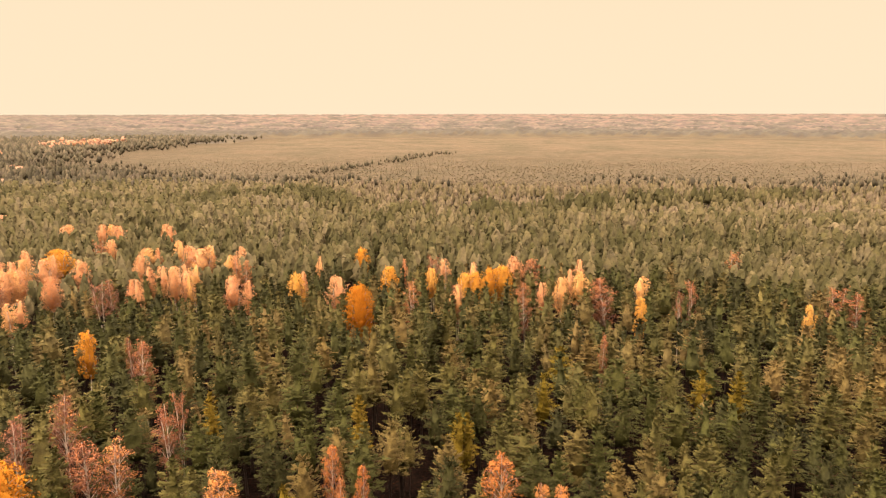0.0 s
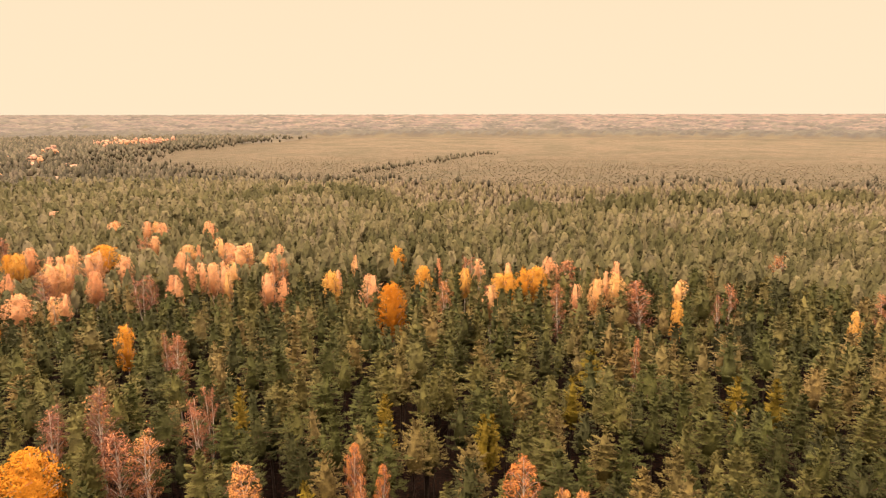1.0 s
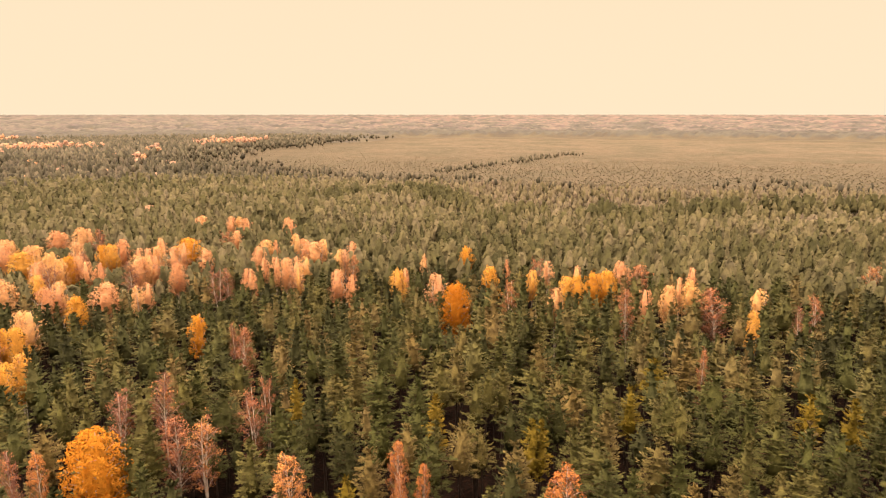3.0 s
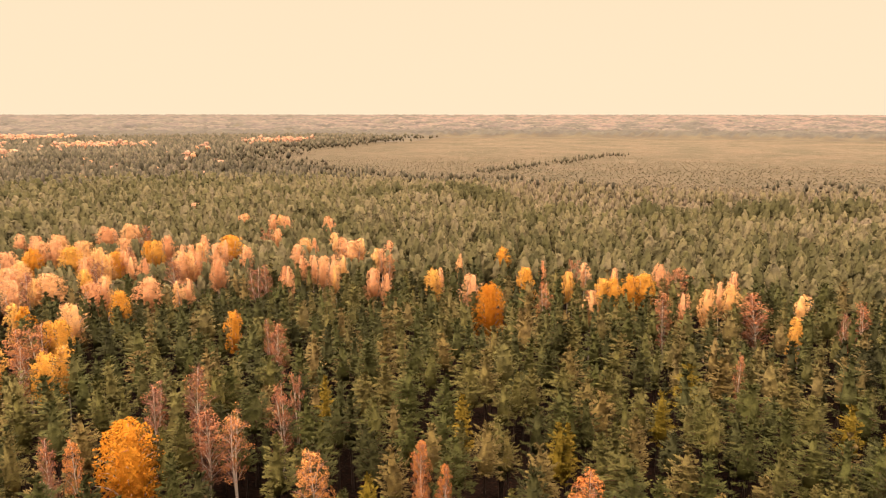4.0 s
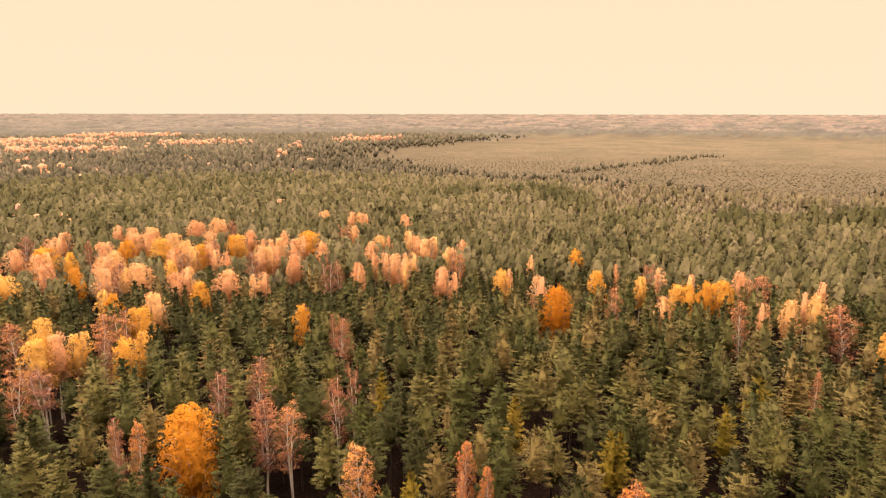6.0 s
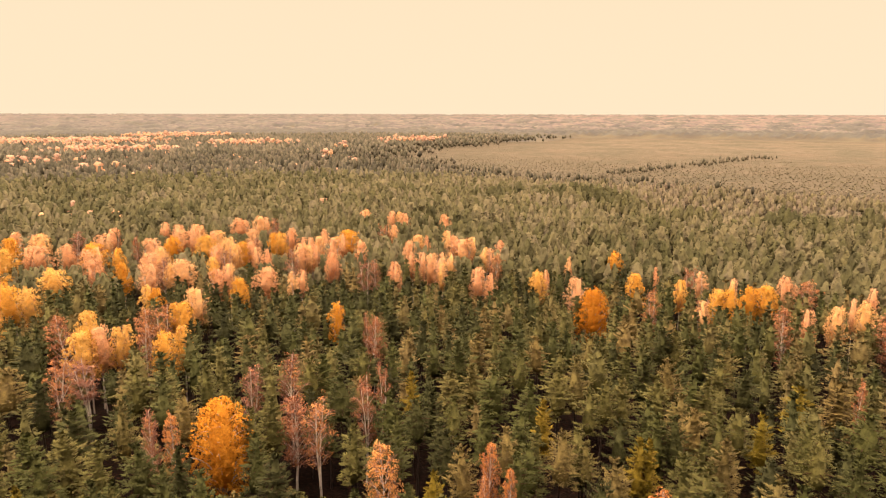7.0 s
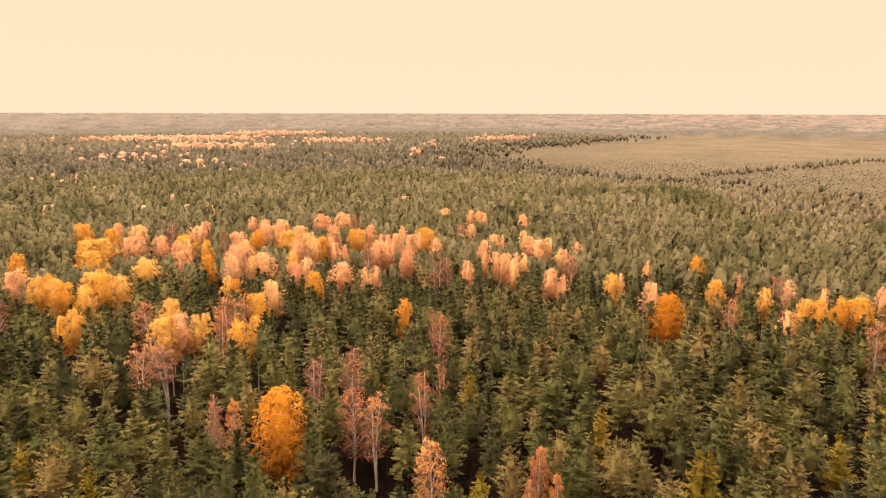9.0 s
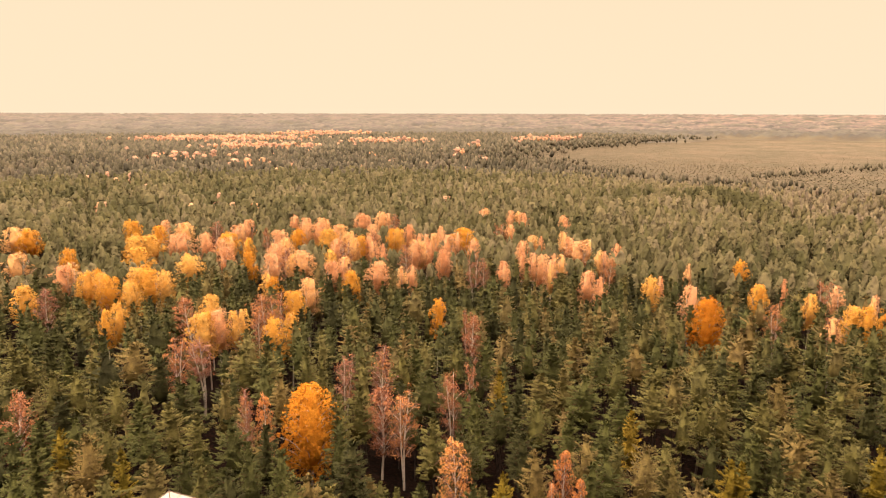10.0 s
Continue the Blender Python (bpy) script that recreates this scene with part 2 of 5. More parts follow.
def leafy_normals(v, t, mid, half, lift, blend):
    """Normals for a crown's leaves: each its own, drawn towards the swell of the whole crown."""
    own = np.zeros_like(v)
    g = np.cross(v[t[:, 1]] - v[t[:, 0]], v[t[:, 2]] - v[t[:, 0]])
    g = g / np.maximum(np.linalg.norm(g, axis=1, keepdims=True), 1e-9)
    for i in range(3):
        np.add.at(own, t[:, i], g)
    out = (v - np.array(mid)) / np.array(half)
    out = out / np.maximum(np.linalg.norm(out, axis=1, keepdims=True), 0.35) + np.array([0, 0, lift])
    n = out * blend + own / np.maximum(np.linalg.norm(own, axis=1, keepdims=True), 1e-9) * (1 - blend)
    return n / np.maximum(np.linalg.norm(n, axis=1, keepdims=True), 1e-9)


def polar_sheet(r0, r1, rings, spokes, a0, a1):
    """Corners and triangles of a sheet round the origin, its rings wider apart with distance."""
    rr = r0 * (r1 / r0) ** (np.arange(rings + 1) / rings)
    aa = np.radians(np.linspace(a0, a1, spokes + 1))
    R, A = np.meshgrid(rr, aa, indexing="ij")
    i, j = np.meshgrid(np.arange(rings), np.arange(spokes), indexing="ij")
    k = (i * (spokes + 1) + j).ravel()
    up = spokes + 1
    tris = np.concatenate([np.stack([k, k + up, k + up + 1], 1), np.stack([k, k + up + 1, k + 1], 1)])
    return -np.sin(A).ravel() * R.ravel(), np.cos(A).ravel() * R.ravel(), tris


gx, gy, gt = polar_sheet(2.0, 6000.0, 150, 288, 180, -180)
# The forest floor pales from 260 to 560 m: haze painted over dark gaps.
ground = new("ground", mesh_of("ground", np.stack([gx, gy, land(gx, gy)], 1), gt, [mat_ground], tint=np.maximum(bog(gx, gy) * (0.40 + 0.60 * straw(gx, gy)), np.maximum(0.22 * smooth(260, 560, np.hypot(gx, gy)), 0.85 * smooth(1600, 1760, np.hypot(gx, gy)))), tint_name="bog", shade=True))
tagged(ground, "leaf-strewn forest floor, darkened by painted shade, running into straw-coloured bog", "ground", kind="structure")


# ---- tree building ----
def unit(v):
    return v / np.maximum(np.linalg.norm(v, axis=-1, keepdims=True), 1e-9)


def blades(rng, at, way, length, width, lift=0.0):
    """A leaf-like triangle at each place, pointing along way and lying flat-ish."""
    n = len(at)
    way = unit(way)
    side = unit(np.cross(way, unit(rng.normal(size=(n, 3)) * 0.75 + np.array([0, 0, 1.0]))))
    ln, wd = (length * rng.uniform(0.7, 1.3, n))[:, None], (width * rng.uniform(0.7, 1.3, n))[:, None]
    a, b, c = at - side * wd, at + side * wd, at + way * ln + np.array([0, 0, 1.0]) * lift
    v = np.stack([a, b, c], 1).reshape(-1, 3)
    return v, np.arange(3 * n).reshape(-1, 3)


def domes(rng, at, facing, r, n, flake, flat=0.6, rough=0.24, reach=0.0):
    """Puffs of foliage: each a low dome shingled with n small pointed flakes whose tips stand out at the rim."""
    k = len(at)
    facing = unit(facing)
    u = unit(np.cross(facing, rng.normal(size=(k, 3))))
    w = np.cross(facing, u)
    r = (np.asarray(r).reshape(-1, 1, 1) * np.ones((k, 1, 1)))
    cz = rng.uniform(reach, 1.0, (k, n, 1))
    ph = rng.uniform(0, 6.283, (k, n, 1))
    sz = np.sqrt(1 - cz * np.abs(cz))
    lx, ly = sz * np.cos(ph), sz * np.sin(ph)
    frame_u, frame_w, frame_f = u[:, None], w[:, None], facing[:, None]
    p = at[:, None] + r * (frame_u * lx + frame_w * ly + frame_f * cz * flat) * rng.uniform(0.85, 1.1, (k, n, 1))
    nrm = unit(unit(frame_u * lx + frame_w * ly + frame_f * cz / flat) + rng.normal(0, rough, (k, n, 3)))
    d = unit(frame_u * lx + frame_w * ly + rng.normal(0, 0.45, (k, n, 3)) + np.array([0, 0, 0.7]))
    d = unit(d - nrm * (d * nrm).sum(-1, keepdims=True) + nrm * 0.15)
    side = unit(np.cross(nrm, d))
    ln = flake * rng.uniform(0.7, 1.35, (k, n, 1))
    wd = flake * 0.36 * rng.uniform(0.75, 1.3, (k, n, 1))
    v = np.stack([p - d * ln * 0.4 - side * wd, p + d * ln * 0.6, p - d * ln * 0.4 + side * wd], 2).reshape(-1, 3)
    t = np.arange(len(v)).reshape(-1, 3)
    g = np.cross(v[t[:, 1]] - v[t[:, 0]], v[t[:, 2]] - v[t[:, 0]])
    back = (g * nrm.reshape(-1, 3)).sum(1) < 0
    t[back] = t[back][:, ::-1]
    return v, t


ICO_V = unit(np.array([(0, s1, s2 * 1.618) for s1 in (-1, 1) for s2 in (-1, 1)] + [(s1, s2 * 1.618, 0) for s1 in (-1, 1) for s2 in (-1, 1)] + [(s2 * 1.618, 0, s1) for s1 in (-1, 1) for s2 in (-1, 1)], dtype=float))
ICO_T = np.array([c if np.dot(np.cross(ICO_V[c[1]] - ICO_V[c[0]], ICO_V[c[2]] - ICO_V[c[0]]), ICO_V[c[0]]) > 0 else (c[0], c[2], c[1])
                  for c in itertools.combinations(range(12), 3) if all(np.linalg.norm(ICO_V[c[i]] - ICO_V[c[j]]) < 1.2 for i, j in ((0, 1), (1, 2), (0, 2)))])


def puffs(rng, at, r, squash=0.8):
    """An uneven rounded body of foliage at each place."""
    k = len(at)
    v = ICO_V[None] * rng.uniform(0.72, 1.28, (k, 12, 1)) * np.asarray(r).reshape(-1, 1, 1) * np.array([1, 1, squash])
    c, s_ = np.cos(np.arange(k)), np.sin(np.arange(k))
    v = np.stack([v[..., 0] * c[:, None] - v[..., 1] * s_[:, None], v[..., 0] * s_[:, None] + v[..., 1] * c[:, None], v[..., 2]], -1) + at[:, None]
    return v.reshape(-1, 3), (ICO_T[None] + (np.arange(k) * 12)[:, None, None]).reshape(-1, 3)


def tube(points, radii, sides=6):
    """A tapering round stem through the points."""
    points = np.asarray(points, dtype=float)
    d = unit(np.gradient(points, axis=0))
    ref = np.where(np.abs(d[:, 2:3]) > 0.9, np.array([[1.0, 0, 0]]), np.array([[0, 0, 1.0]]))
    u = unit(np.cross(d, ref))
    w = np.cross(d, u)
    a = np.arange(sides) * 2 * np.pi / sides
    ring = points[:, None] + np.asarray(radii)[:, None, None] * (np.cos(a)[None, :, None] * u[:, None] + np.sin(a)[None, :, None] * w[:, None])
    k, j = np.meshgrid(np.arange(len(points) - 1), np.arange(sides), indexing="ij")
    k, j = k.ravel(), j.ravel()
    p, q, r, s = k * sides + j, k * sides + (j + 1) % sides, (k + 1) * sides + (j + 1) % sides, (k + 1) * sides + j
    return ring.reshape(-1, 3), np.concatenate([np.stack([p, q, r], 1), np.stack([p, r, s], 1)])


def joined(pieces):
    vs, ts, n = [], [], 0
    for v, t in pieces:
        vs.append(v)
        ts.append(t + n)
        n += len(v)
    return np.concatenate(vs), np.concatenate(ts)


def sprays(rng, foot, way, length, rise, n, flake, wide=0.34, thin=0.20):
    """Feathery limbs: for each limb, n thin pointed sprays of needles fanned out into a level plate along its outer part. Also gives the normals."""
    k = len(foot)
    out, up = unit(way)[:, None], np.array([0, 0, 1.0])
    side = np.cross(out, up)
    ln, rise = np.asarray(length).reshape(-1, 1, 1), np.asarray(rise).reshape(-1, 1, 1)
    tufts, row = rng.randint(0, 4, (k, n)), np.arange(k)[:, None]
    q = (1.0 - 0.80 * rng.uniform(0, 1, (k, 4)) ** 1.2)[row, tufts][..., None] + rng.normal(0, 0.10, (k, n, 1))
    s = rng.uniform(-0.8, 0.8, (k, 4))[row, tufts][..., None] + rng.normal(0, 0.28, (k, n, 1))
    half = (0.16 + wide * ln) * np.sin(np.pi * np.clip(q * 0.80 + 0.10, 0.05, 0.97)) ** 0.7
    p = foot[:, None] + out * (ln * q) + side * (s * half) + up * (ln * rise * np.abs(q) ** 1.5 - 0.14 * half * s * s + rng.normal(0.0, 0.05, (k, n, 1)) + rng.normal(0, 0.07, (k, 4))[row, tufts][..., None])
    d = unit(out * 0.75 + side * s * 0.8 + up * (0.16 + 0.5 * rise) + rng.normal(0, 0.22, (k, n, 3)))
    nrm = unit(up * (1.0 - 0.2 * np.minimum(rise, 2.5)) + out * (0.40 + 0.25 * q + 0.3 * rise) + side * s * 0.25 + rng.normal(0, 0.20, (k, n, 3)))
    face = up * np.maximum(1 - 0.55 * rise, 0.1) + out * np.maximum(0.5 * rise, 0)
    across = unit(np.cross(unit(face + rng.normal(0, 0.25, (k, n, 3))), d))
    fl, wd = flake * rng.uniform(0.7, 1.35, (k, n, 1)), flake * thin * rng.uniform(0.75, 1.3, (k, n, 1))
    v = np.stack([p - d * fl * 0.4 - across * wd, p + d * fl * 0.6, p - d * fl * 0.4 + across * wd], 2).reshape(-1, 3)
    return v, np.arange(len(v)).reshape(-1, 3), np.repeat(nrm.reshape(-1, 3), 3, 0)


def crown_normals(rng, v, mid, tall, flat, spread):
    """Normals of a cone of needles: outwards from its middle, drawn upwards, uneven from spray to spray."""
    n = len(v) // 3
    rough = np.concatenate([np.repeat(rng.normal(0, spread, (n, 3)), 3, 0), np.zeros((len(v) - 3 * n, 3))])
    return unit(unit((v - np.array([0, 0, mid])) / np.array([1, 1, tall])) + np.array([0, 0, flat]) + rough)


def outline(v, taper, bulge):
    """How far the crown of a pine reaches, from its foot (0) to its tip (1)."""
    return (1 - v) ** taper * (0.62 + 0.38 * np.minimum(1.0, v / bulge)) * 1.12


def pine_shape(seed, height=18.0, radius=2.6, base=0.5, step=0.92, arms=6, taper=0.8, flakes=62, flake=0.37, thin=0.20, dead=10, limbs=True, gaps=0.14, core=0.44, wide=0.42):
    """Stem with its limbs, and needles with their normals, of a Scots pine: whorls of level limbs, rising towards the tip, that carry feathery sprays."""
    rng = np.random.RandomState(seed)
    lean = rng.normal(0, 0.35, 2)
    zs = np.linspace(-0.4, height - 0.55, 9)
    u = zs / height
    stem = np.stack([lean[0] * u ** 2 + 0.12 * np.sin(u * 5 + seed), lean[1] * u ** 2 + 0.12 * np.cos(u * 4 + seed), zs], 1)
    up = np.array([0, 0, 1.0])
    girth = 0.20 * (1 - 0.92 * u) + 0.012
    wood = [tube(stem, girth, 7)] if limbs else [tube(stem[::4], girth[::4], 3)]
    axis_at = lambda h: np.array([np.interp(h, zs, stem[:, 0]), np.interp(h, zs, stem[:, 1]), h])
    foot, way, length, rises = [], [], [], []
    h = height * base
    lop, bulge = rng.uniform(0, 6.283), rng.uniform(0.14, 0.36)
    while h < height - 0.3:
        v = (h - height * base) / (height * (1 - base))
        n = max(3, arms + rng.randint(-1, 2) - 2 * int(v > 0.75))
        a0, reach = rng.uniform(0, 6.283), rng.uniform(0.78, 1.18)
        for k in range(n):
            if rng.rand() < gaps * (1.6 - v):
                continue
            a = a0 + k * 6.283 / n + rng.normal(0, 0.28)
            ln = (radius * outline(v, taper, bulge) * reach * rng.uniform(0.7, 1.2) + 0.2) * (1 + 0.16 * np.cos(a - lop))
            rise = 0.0 + 0.75 * v ** 1.4 + rng.normal(0, 0.10)
            foot.append(axis_at(h + rng.uniform(-0.14, 0.14)))
            way.append(np.array([np.cos(a), np.sin(a), 0]))
            length.append(ln)
            rises.append(rise)
            if limbs:
                s = np.array([0.0, 0.75])
                wood.append(tube(foot[-1] + way[-1] * (ln * s)[:, None] + up * (ln * rise * s ** 1.5)[:, None], 0.042 * (1 - 0.6 * s) * (0.6 + ln / 3), 3))
        h += rng.uniform(0.8, 1.2) * step
    for k in range(4):
        a = k * 1.57 + lop
        foot.append(axis_at(height - 0.6))
        way.append(np.array([np.cos(a), np.sin(a), 0]))
        length.append(0.22)
        rises.append(1.8)
    if limbs:
        for k in range(dead):
            h = height * rng.uniform(base - 0.26, base)
            a = rng.uniform(0, 6.283)
            ln = rng.uniform(0.8, 1.9)
            s = np.array([0.0, 0.5, 1.0])
            arm = axis_at(h) + np.array([np.cos(a), np.sin(a), 0]) * (ln * s)[:, None] - up * (0.25 * ln * s ** 2)[:, None]
            wood.append(tube(arm, 0.03 * (1 - 0.8 * s), 3))
    # the dense inner part of the crown
    w = np.linspace(0.02, 0.95, 6)
    rings, sides = len(w), 7
    a = np.arange(sides) * 6.283 / sides + (np.arange(rings) * 0.45)[:, None]
    r = (radius * core * outline(w, taper, bulge))[:, None] * rng.uniform(0.7, 1.25, (rings, sides))
    z = height * (base + (1 - base) * w)[:, None] + rng.normal(0, 0.22, (rings, sides))
    lx, ly = np.interp(z, zs, stem[:, 0]), np.interp(z, zs, stem[:, 1])
    body = np.concatenate([np.stack([lx + np.cos(a) * r, ly + np.sin(a) * r, z], -1).reshape(-1, 3), [axis_at(height * base), axis_at(height - 0.4)]])
    i, j = [q.ravel() for q in np.meshgrid(np.arange(rings - 1), np.arange(sides), indexing="ij")]
    p, q = i * sides + j, i * sides + (j + 1) % sides
    j = np.arange(sides)
    j2, e, n = (j + 1) % sides, (rings - 1) * sides, rings * sides
    body_t = np.concatenate([np.stack([p, q, q + sides], 1), np.stack([p, q + sides, p + sides], 1), np.stack([j2, j, 0 * j + n], 1), np.stack([e + j, e + j2, 0 * j + n + 1], 1)])
    nv, nt, nn = sprays(rng, np.array(foot), np.array(way), length, rises, flakes, flake, wide, thin)
    inner = crown_normals(rng, body, height * (base + 0.25 * (1 - base)), 2.2, 0.1, 0.1)
    return joined(wood), joined([(nv, nt), (body, body_t)]), np.concatenate([nn, inner])


def egg(rng, radius, z0, z1, stems):
    """The dense inside of a leafy crown: an uneven egg round the stems."""
    rings, sides = 7, 9
    w = np.array([0.08, 0.24, 0.42, 0.58, 0.73, 0.86, 0.95])
    a = np.arange(sides) * 6.283 / sides + (np.arange(rings) * 0.35)[:, None]
    r = (radius * (1 - np.clip((w - 0.42) / 0.59, -0.85, 1) ** 2) ** 0.68)[:, None] * rng.uniform(0.82, 1.2, (rings, sides))
    z = (z0 + (z1 - z0) * w - 0.3)[:, None] + rng.normal(0, 0.15, (rings, sides))
    zs, stem = stems[0]
    v = np.stack([np.interp(z, zs, stem[:, 0]) * 0.7 + np.cos(a) * r, np.interp(z, zs, stem[:, 1]) * 0.7 + np.sin(a) * r, z], -1).reshape(-1, 3)
    v = np.concatenate([v, [v[:sides].mean(0) - np.array([0, 0, 0.3]), v[-sides:].mean(0) + np.array([0, 0, 0.3])]])
    i, j = [q.ravel() for q in np.meshgrid(np.arange(rings - 1), np.arange(sides), indexing="ij")]
    p, q = i * sides + j, i * sides + (j + 1) % sides
    j = np.arange(sides)
    j2, e, n = (j + 1) % sides, (rings - 1) * sides, rings * sides
    return v, np.concatenate([np.stack([p, q, q + sides], 1), np.stack([p, q + sides, p + sides], 1), np.stack([j2, j, 0 * j + n], 1), np.stack([e + j, e + j2, 0 * j + n + 1], 1)])


def birch_shape(seed, height=18.0, radius=2.2, base=0.42, clumps=90, clump=0.7, flakes=16, flake=0.30, limbs=26, twigs=300, stems=1, shell=0.30, body=0.62, fill=0.0):
    """Stem with limbs, fine twigs, and leaves of a birch: steep limbs that fan out into a rounded crown of leafy sprays."""
    rng = np.random.RandomState(seed)
    up = np.array([0, 0, 1.0])
    wood, ends, mids = [], [], []
    stem_list = []
    for st in range(stems):
        hh = height * (1 - 0.08 * st)
        lean = rng.normal(0, 0.4, 2) + (np.array([np.cos(st * 2.6), np.sin(st * 2.6)]) * (1.1 if stems > 1 else 0))
        zs = np.linspace(-0.4, hh - 0.3, 10)
        u = np.abs(zs / hh)
        stem = np.stack([lean[0] * u ** 1.4 + 0.15 * np.sin(u * 6 + seed), lean[1] * u ** 1.4 + 0.15 * np.cos(u * 5 + seed), zs], 1)
        stem_list.append((zs, stem))
        wood.append(tube(stem, 0.15 * (1 - 0.88 * u) + 0.012, 7))
    # the crown's outline: an egg, wider above its middle
    z0, z1 = height * base, height
    for k in range(limbs):
        zs, stem = stem_list[k % stems]
        v = (k + rng.uniform(0, 1)) / limbs
        z = z0 + (z1 - z0) * (0.12 + 0.86 * v)
        w = radius * (1 - np.clip((v - 0.42) / 0.60, -0.8, 1) ** 2) ** 0.68
        a = k * 2.4 + rng.normal(0, 0.35)
        w = w * rng.uniform(0.8, 1.1)
        tip = np.array([np.cos(a) * w, np.sin(a) * w, z - 0.3])
        h = max(z0 * 0.8, tip[2] - w * rng.uniform(0.9, 1.7) - 0.4)
        foot = np.array([np.interp(h, zs, stem[:, 0]), np.interp(h, zs, stem[:, 1]), h])
        tip[:2] += np.array([np.interp(tip[2], zs, stem[:, i]) for i in range(2)]) * 0.8
        s = np.linspace(0, 1, 5)
        arm = foot + (tip - foot) * s[:, None] + up * (0.25 * w * np.sin(np.pi * s))[:, None] + rng.normal(0, 0.06, (5, 3)) * s[:, None]
        wood.append(tube(arm, 0.05 * (1 - 0.85 * s) * (0.5 + w / 3), 3))
        for q in np.linspace(0.35, 1.0, 7):
            ends.append(np.array([np.interp(q, s, arm[:, i]) for i in range(3)]))
            mids.append(q)
    for zs, stem in stem_list:
        for q in np.linspace(0.80, 1.0, 6):
            ends.append(np.array([np.interp(q * zs[-1], zs, stem[:, i]) for i in range(3)]))
            mids.append(1.0)
    ends, mids = np.array(ends), np.array(mids)
    fine = None
    if twigs:
        at = ends[rng.randint(0, len(ends), twigs)]
        fine = blades(rng, at, rng.normal(0, 0.8, (twigs, 3)) + up * 0.3, 0.95, 0.026, lift=-0.15)
    crown = None
    if clumps:
        pick = rng.choice(len(ends), clumps, p=(mids + 0.2) ** 2 / ((mids + 0.2) ** 2).sum())
        at = ends[pick] + rng.normal(0, shell, (clumps, 3)) * np.array([1, 1, 0.8])
        mid = np.array([0, 0, z0 + 0.45 * (z1 - z0)])
        if fill:
            # leafy sprays through the whole egg of the crown, so that it reads full
            m = int(clumps * fill)
            vv, aa = rng.uniform(0.02, 0.97, m), rng.uniform(0, 6.283, m)
            lobes = 1 + 0.22 * np.sin(aa * 3 + seed + 4 * vv)
            ww = radius * (1 - np.clip((vv - 0.42) / 0.60, -0.85, 1) ** 2) ** 0.68 * np.sqrt(rng.uniform(0.2, 1.0, m)) * lobes
            at[:m] = np.stack([np.cos(aa) * ww, np.sin(aa) * ww, z0 + (z1 - z0) * vv - 0.4], 1)
        crown = joined(([egg(rng, radius * body, z0, z1, stem_list)] if body else []) + [domes(rng, at, unit((at - mid) * np.array([1, 1, 0.6])) + up * 0.6 + rng.normal(0, 0.2, (clumps, 3)), clump * rng.uniform(0.7, 1.3, clumps), flakes, flake, flat=1.1, reach=-0.4)])
    return joined(wood), fine, crown


def cone_shape(seed, rings=5, sides=6, radius=2.9, base=0.5, round_top=0.8, height=18.0, flakes=0):
    """A far-off pine: its crown as one uneven, knobbly cone on a thin stem."""
    rng = np.random.RandomState(seed)
    u = np.linspace(0, 0.93, rings)
    z = height * (base + (1 - base) * u)[:, None] + rng.normal(0, 0.35, (rings, sides))
    r = (radius * (1 - u) ** round_top * np.where(np.arange(rings) == 0, 0.75, 1.0))[:, None] * rng.uniform(0.5, 1.35, (rings, sides))
    a = (np.arange(sides) * 2 * np.pi / sides)[None] + (np.arange(rings) * 0.5)[:, None] + rng.normal(0, 0.15, (rings, sides))
    v = np.concatenate([np.stack([np.cos(a) * r, np.sin(a) * r, z], -1).reshape(-1, 3), [[0, 0, height * base + 0.3], [0, 0, height]]])
    k, j = np.meshgrid(np.arange(rings - 1), np.arange(sides), indexing="ij")
    k, j = k.ravel(), j.ravel()
    p, q = k * sides + j, k * sides + (j + 1) % sides
    j = np.arange(sides)
    j2, e, n = (j + 1) % sides, (rings - 1) * sides, rings * sides
    t = np.concatenate([np.stack([p, q, q + sides], 1), np.stack([p, q + sides, p + sides], 1), np.stack([j2, j, 0 * j + n], 1), np.stack([e + j, e + j2, 0 * j + n + 1], 1)])
    crown = (v, t)
    if flakes:
        v[:, :2] *= 0.86
        pick = rng.randint(0, rings * sides, flakes)
        at = v[pick]
        crown = joined([crown, blades(rng, at * np.array([0.92, 0.92, 1.0]), at * np.array([1, 1, 0]) / radius + np.array([0, 0, 0.7]), 1.0, 0.34)])
    return tube([(0, 0, 0), (0, 0, height * (base + 0.1))], [0.17, 0.1], 3), crown


def far_pine_shape(seed, radius=2.4, base=0.5, height=18.0, rings=4, flakes=30, flake=0.9, taper=0.75):
    """A pine further off: an uneven cone, fringed with a few sprays, on a thin stem."""
    rng = np.random.RandomState(seed)
    trunk, (v, t) = cone_shape(seed, rings, 6, radius * 0.8, base, taper, height)
    if flakes:
        w = rng.uniform(0.0, 0.92, flakes)
        a = rng.uniform(0, 6.283, flakes)
        r = radius * outline(w, taper, 0.25) * rng.uniform(0.55, 0.95, flakes)
        at = np.stack([np.cos(a) * r, np.sin(a) * r, height * (base + (1 - base) * w)], 1)
        tips = blades(rng, at, np.stack([np.cos(a), np.sin(a), 0.35 + 0.5 * w], 1), flake, flake * 0.24)
        v, t = joined([tips, (v, t)])
    return trunk, (v, t), crown_normals(rng, v, height * (base + 0.25 * (1 - base)), 2.2, 0.45, 0.22)


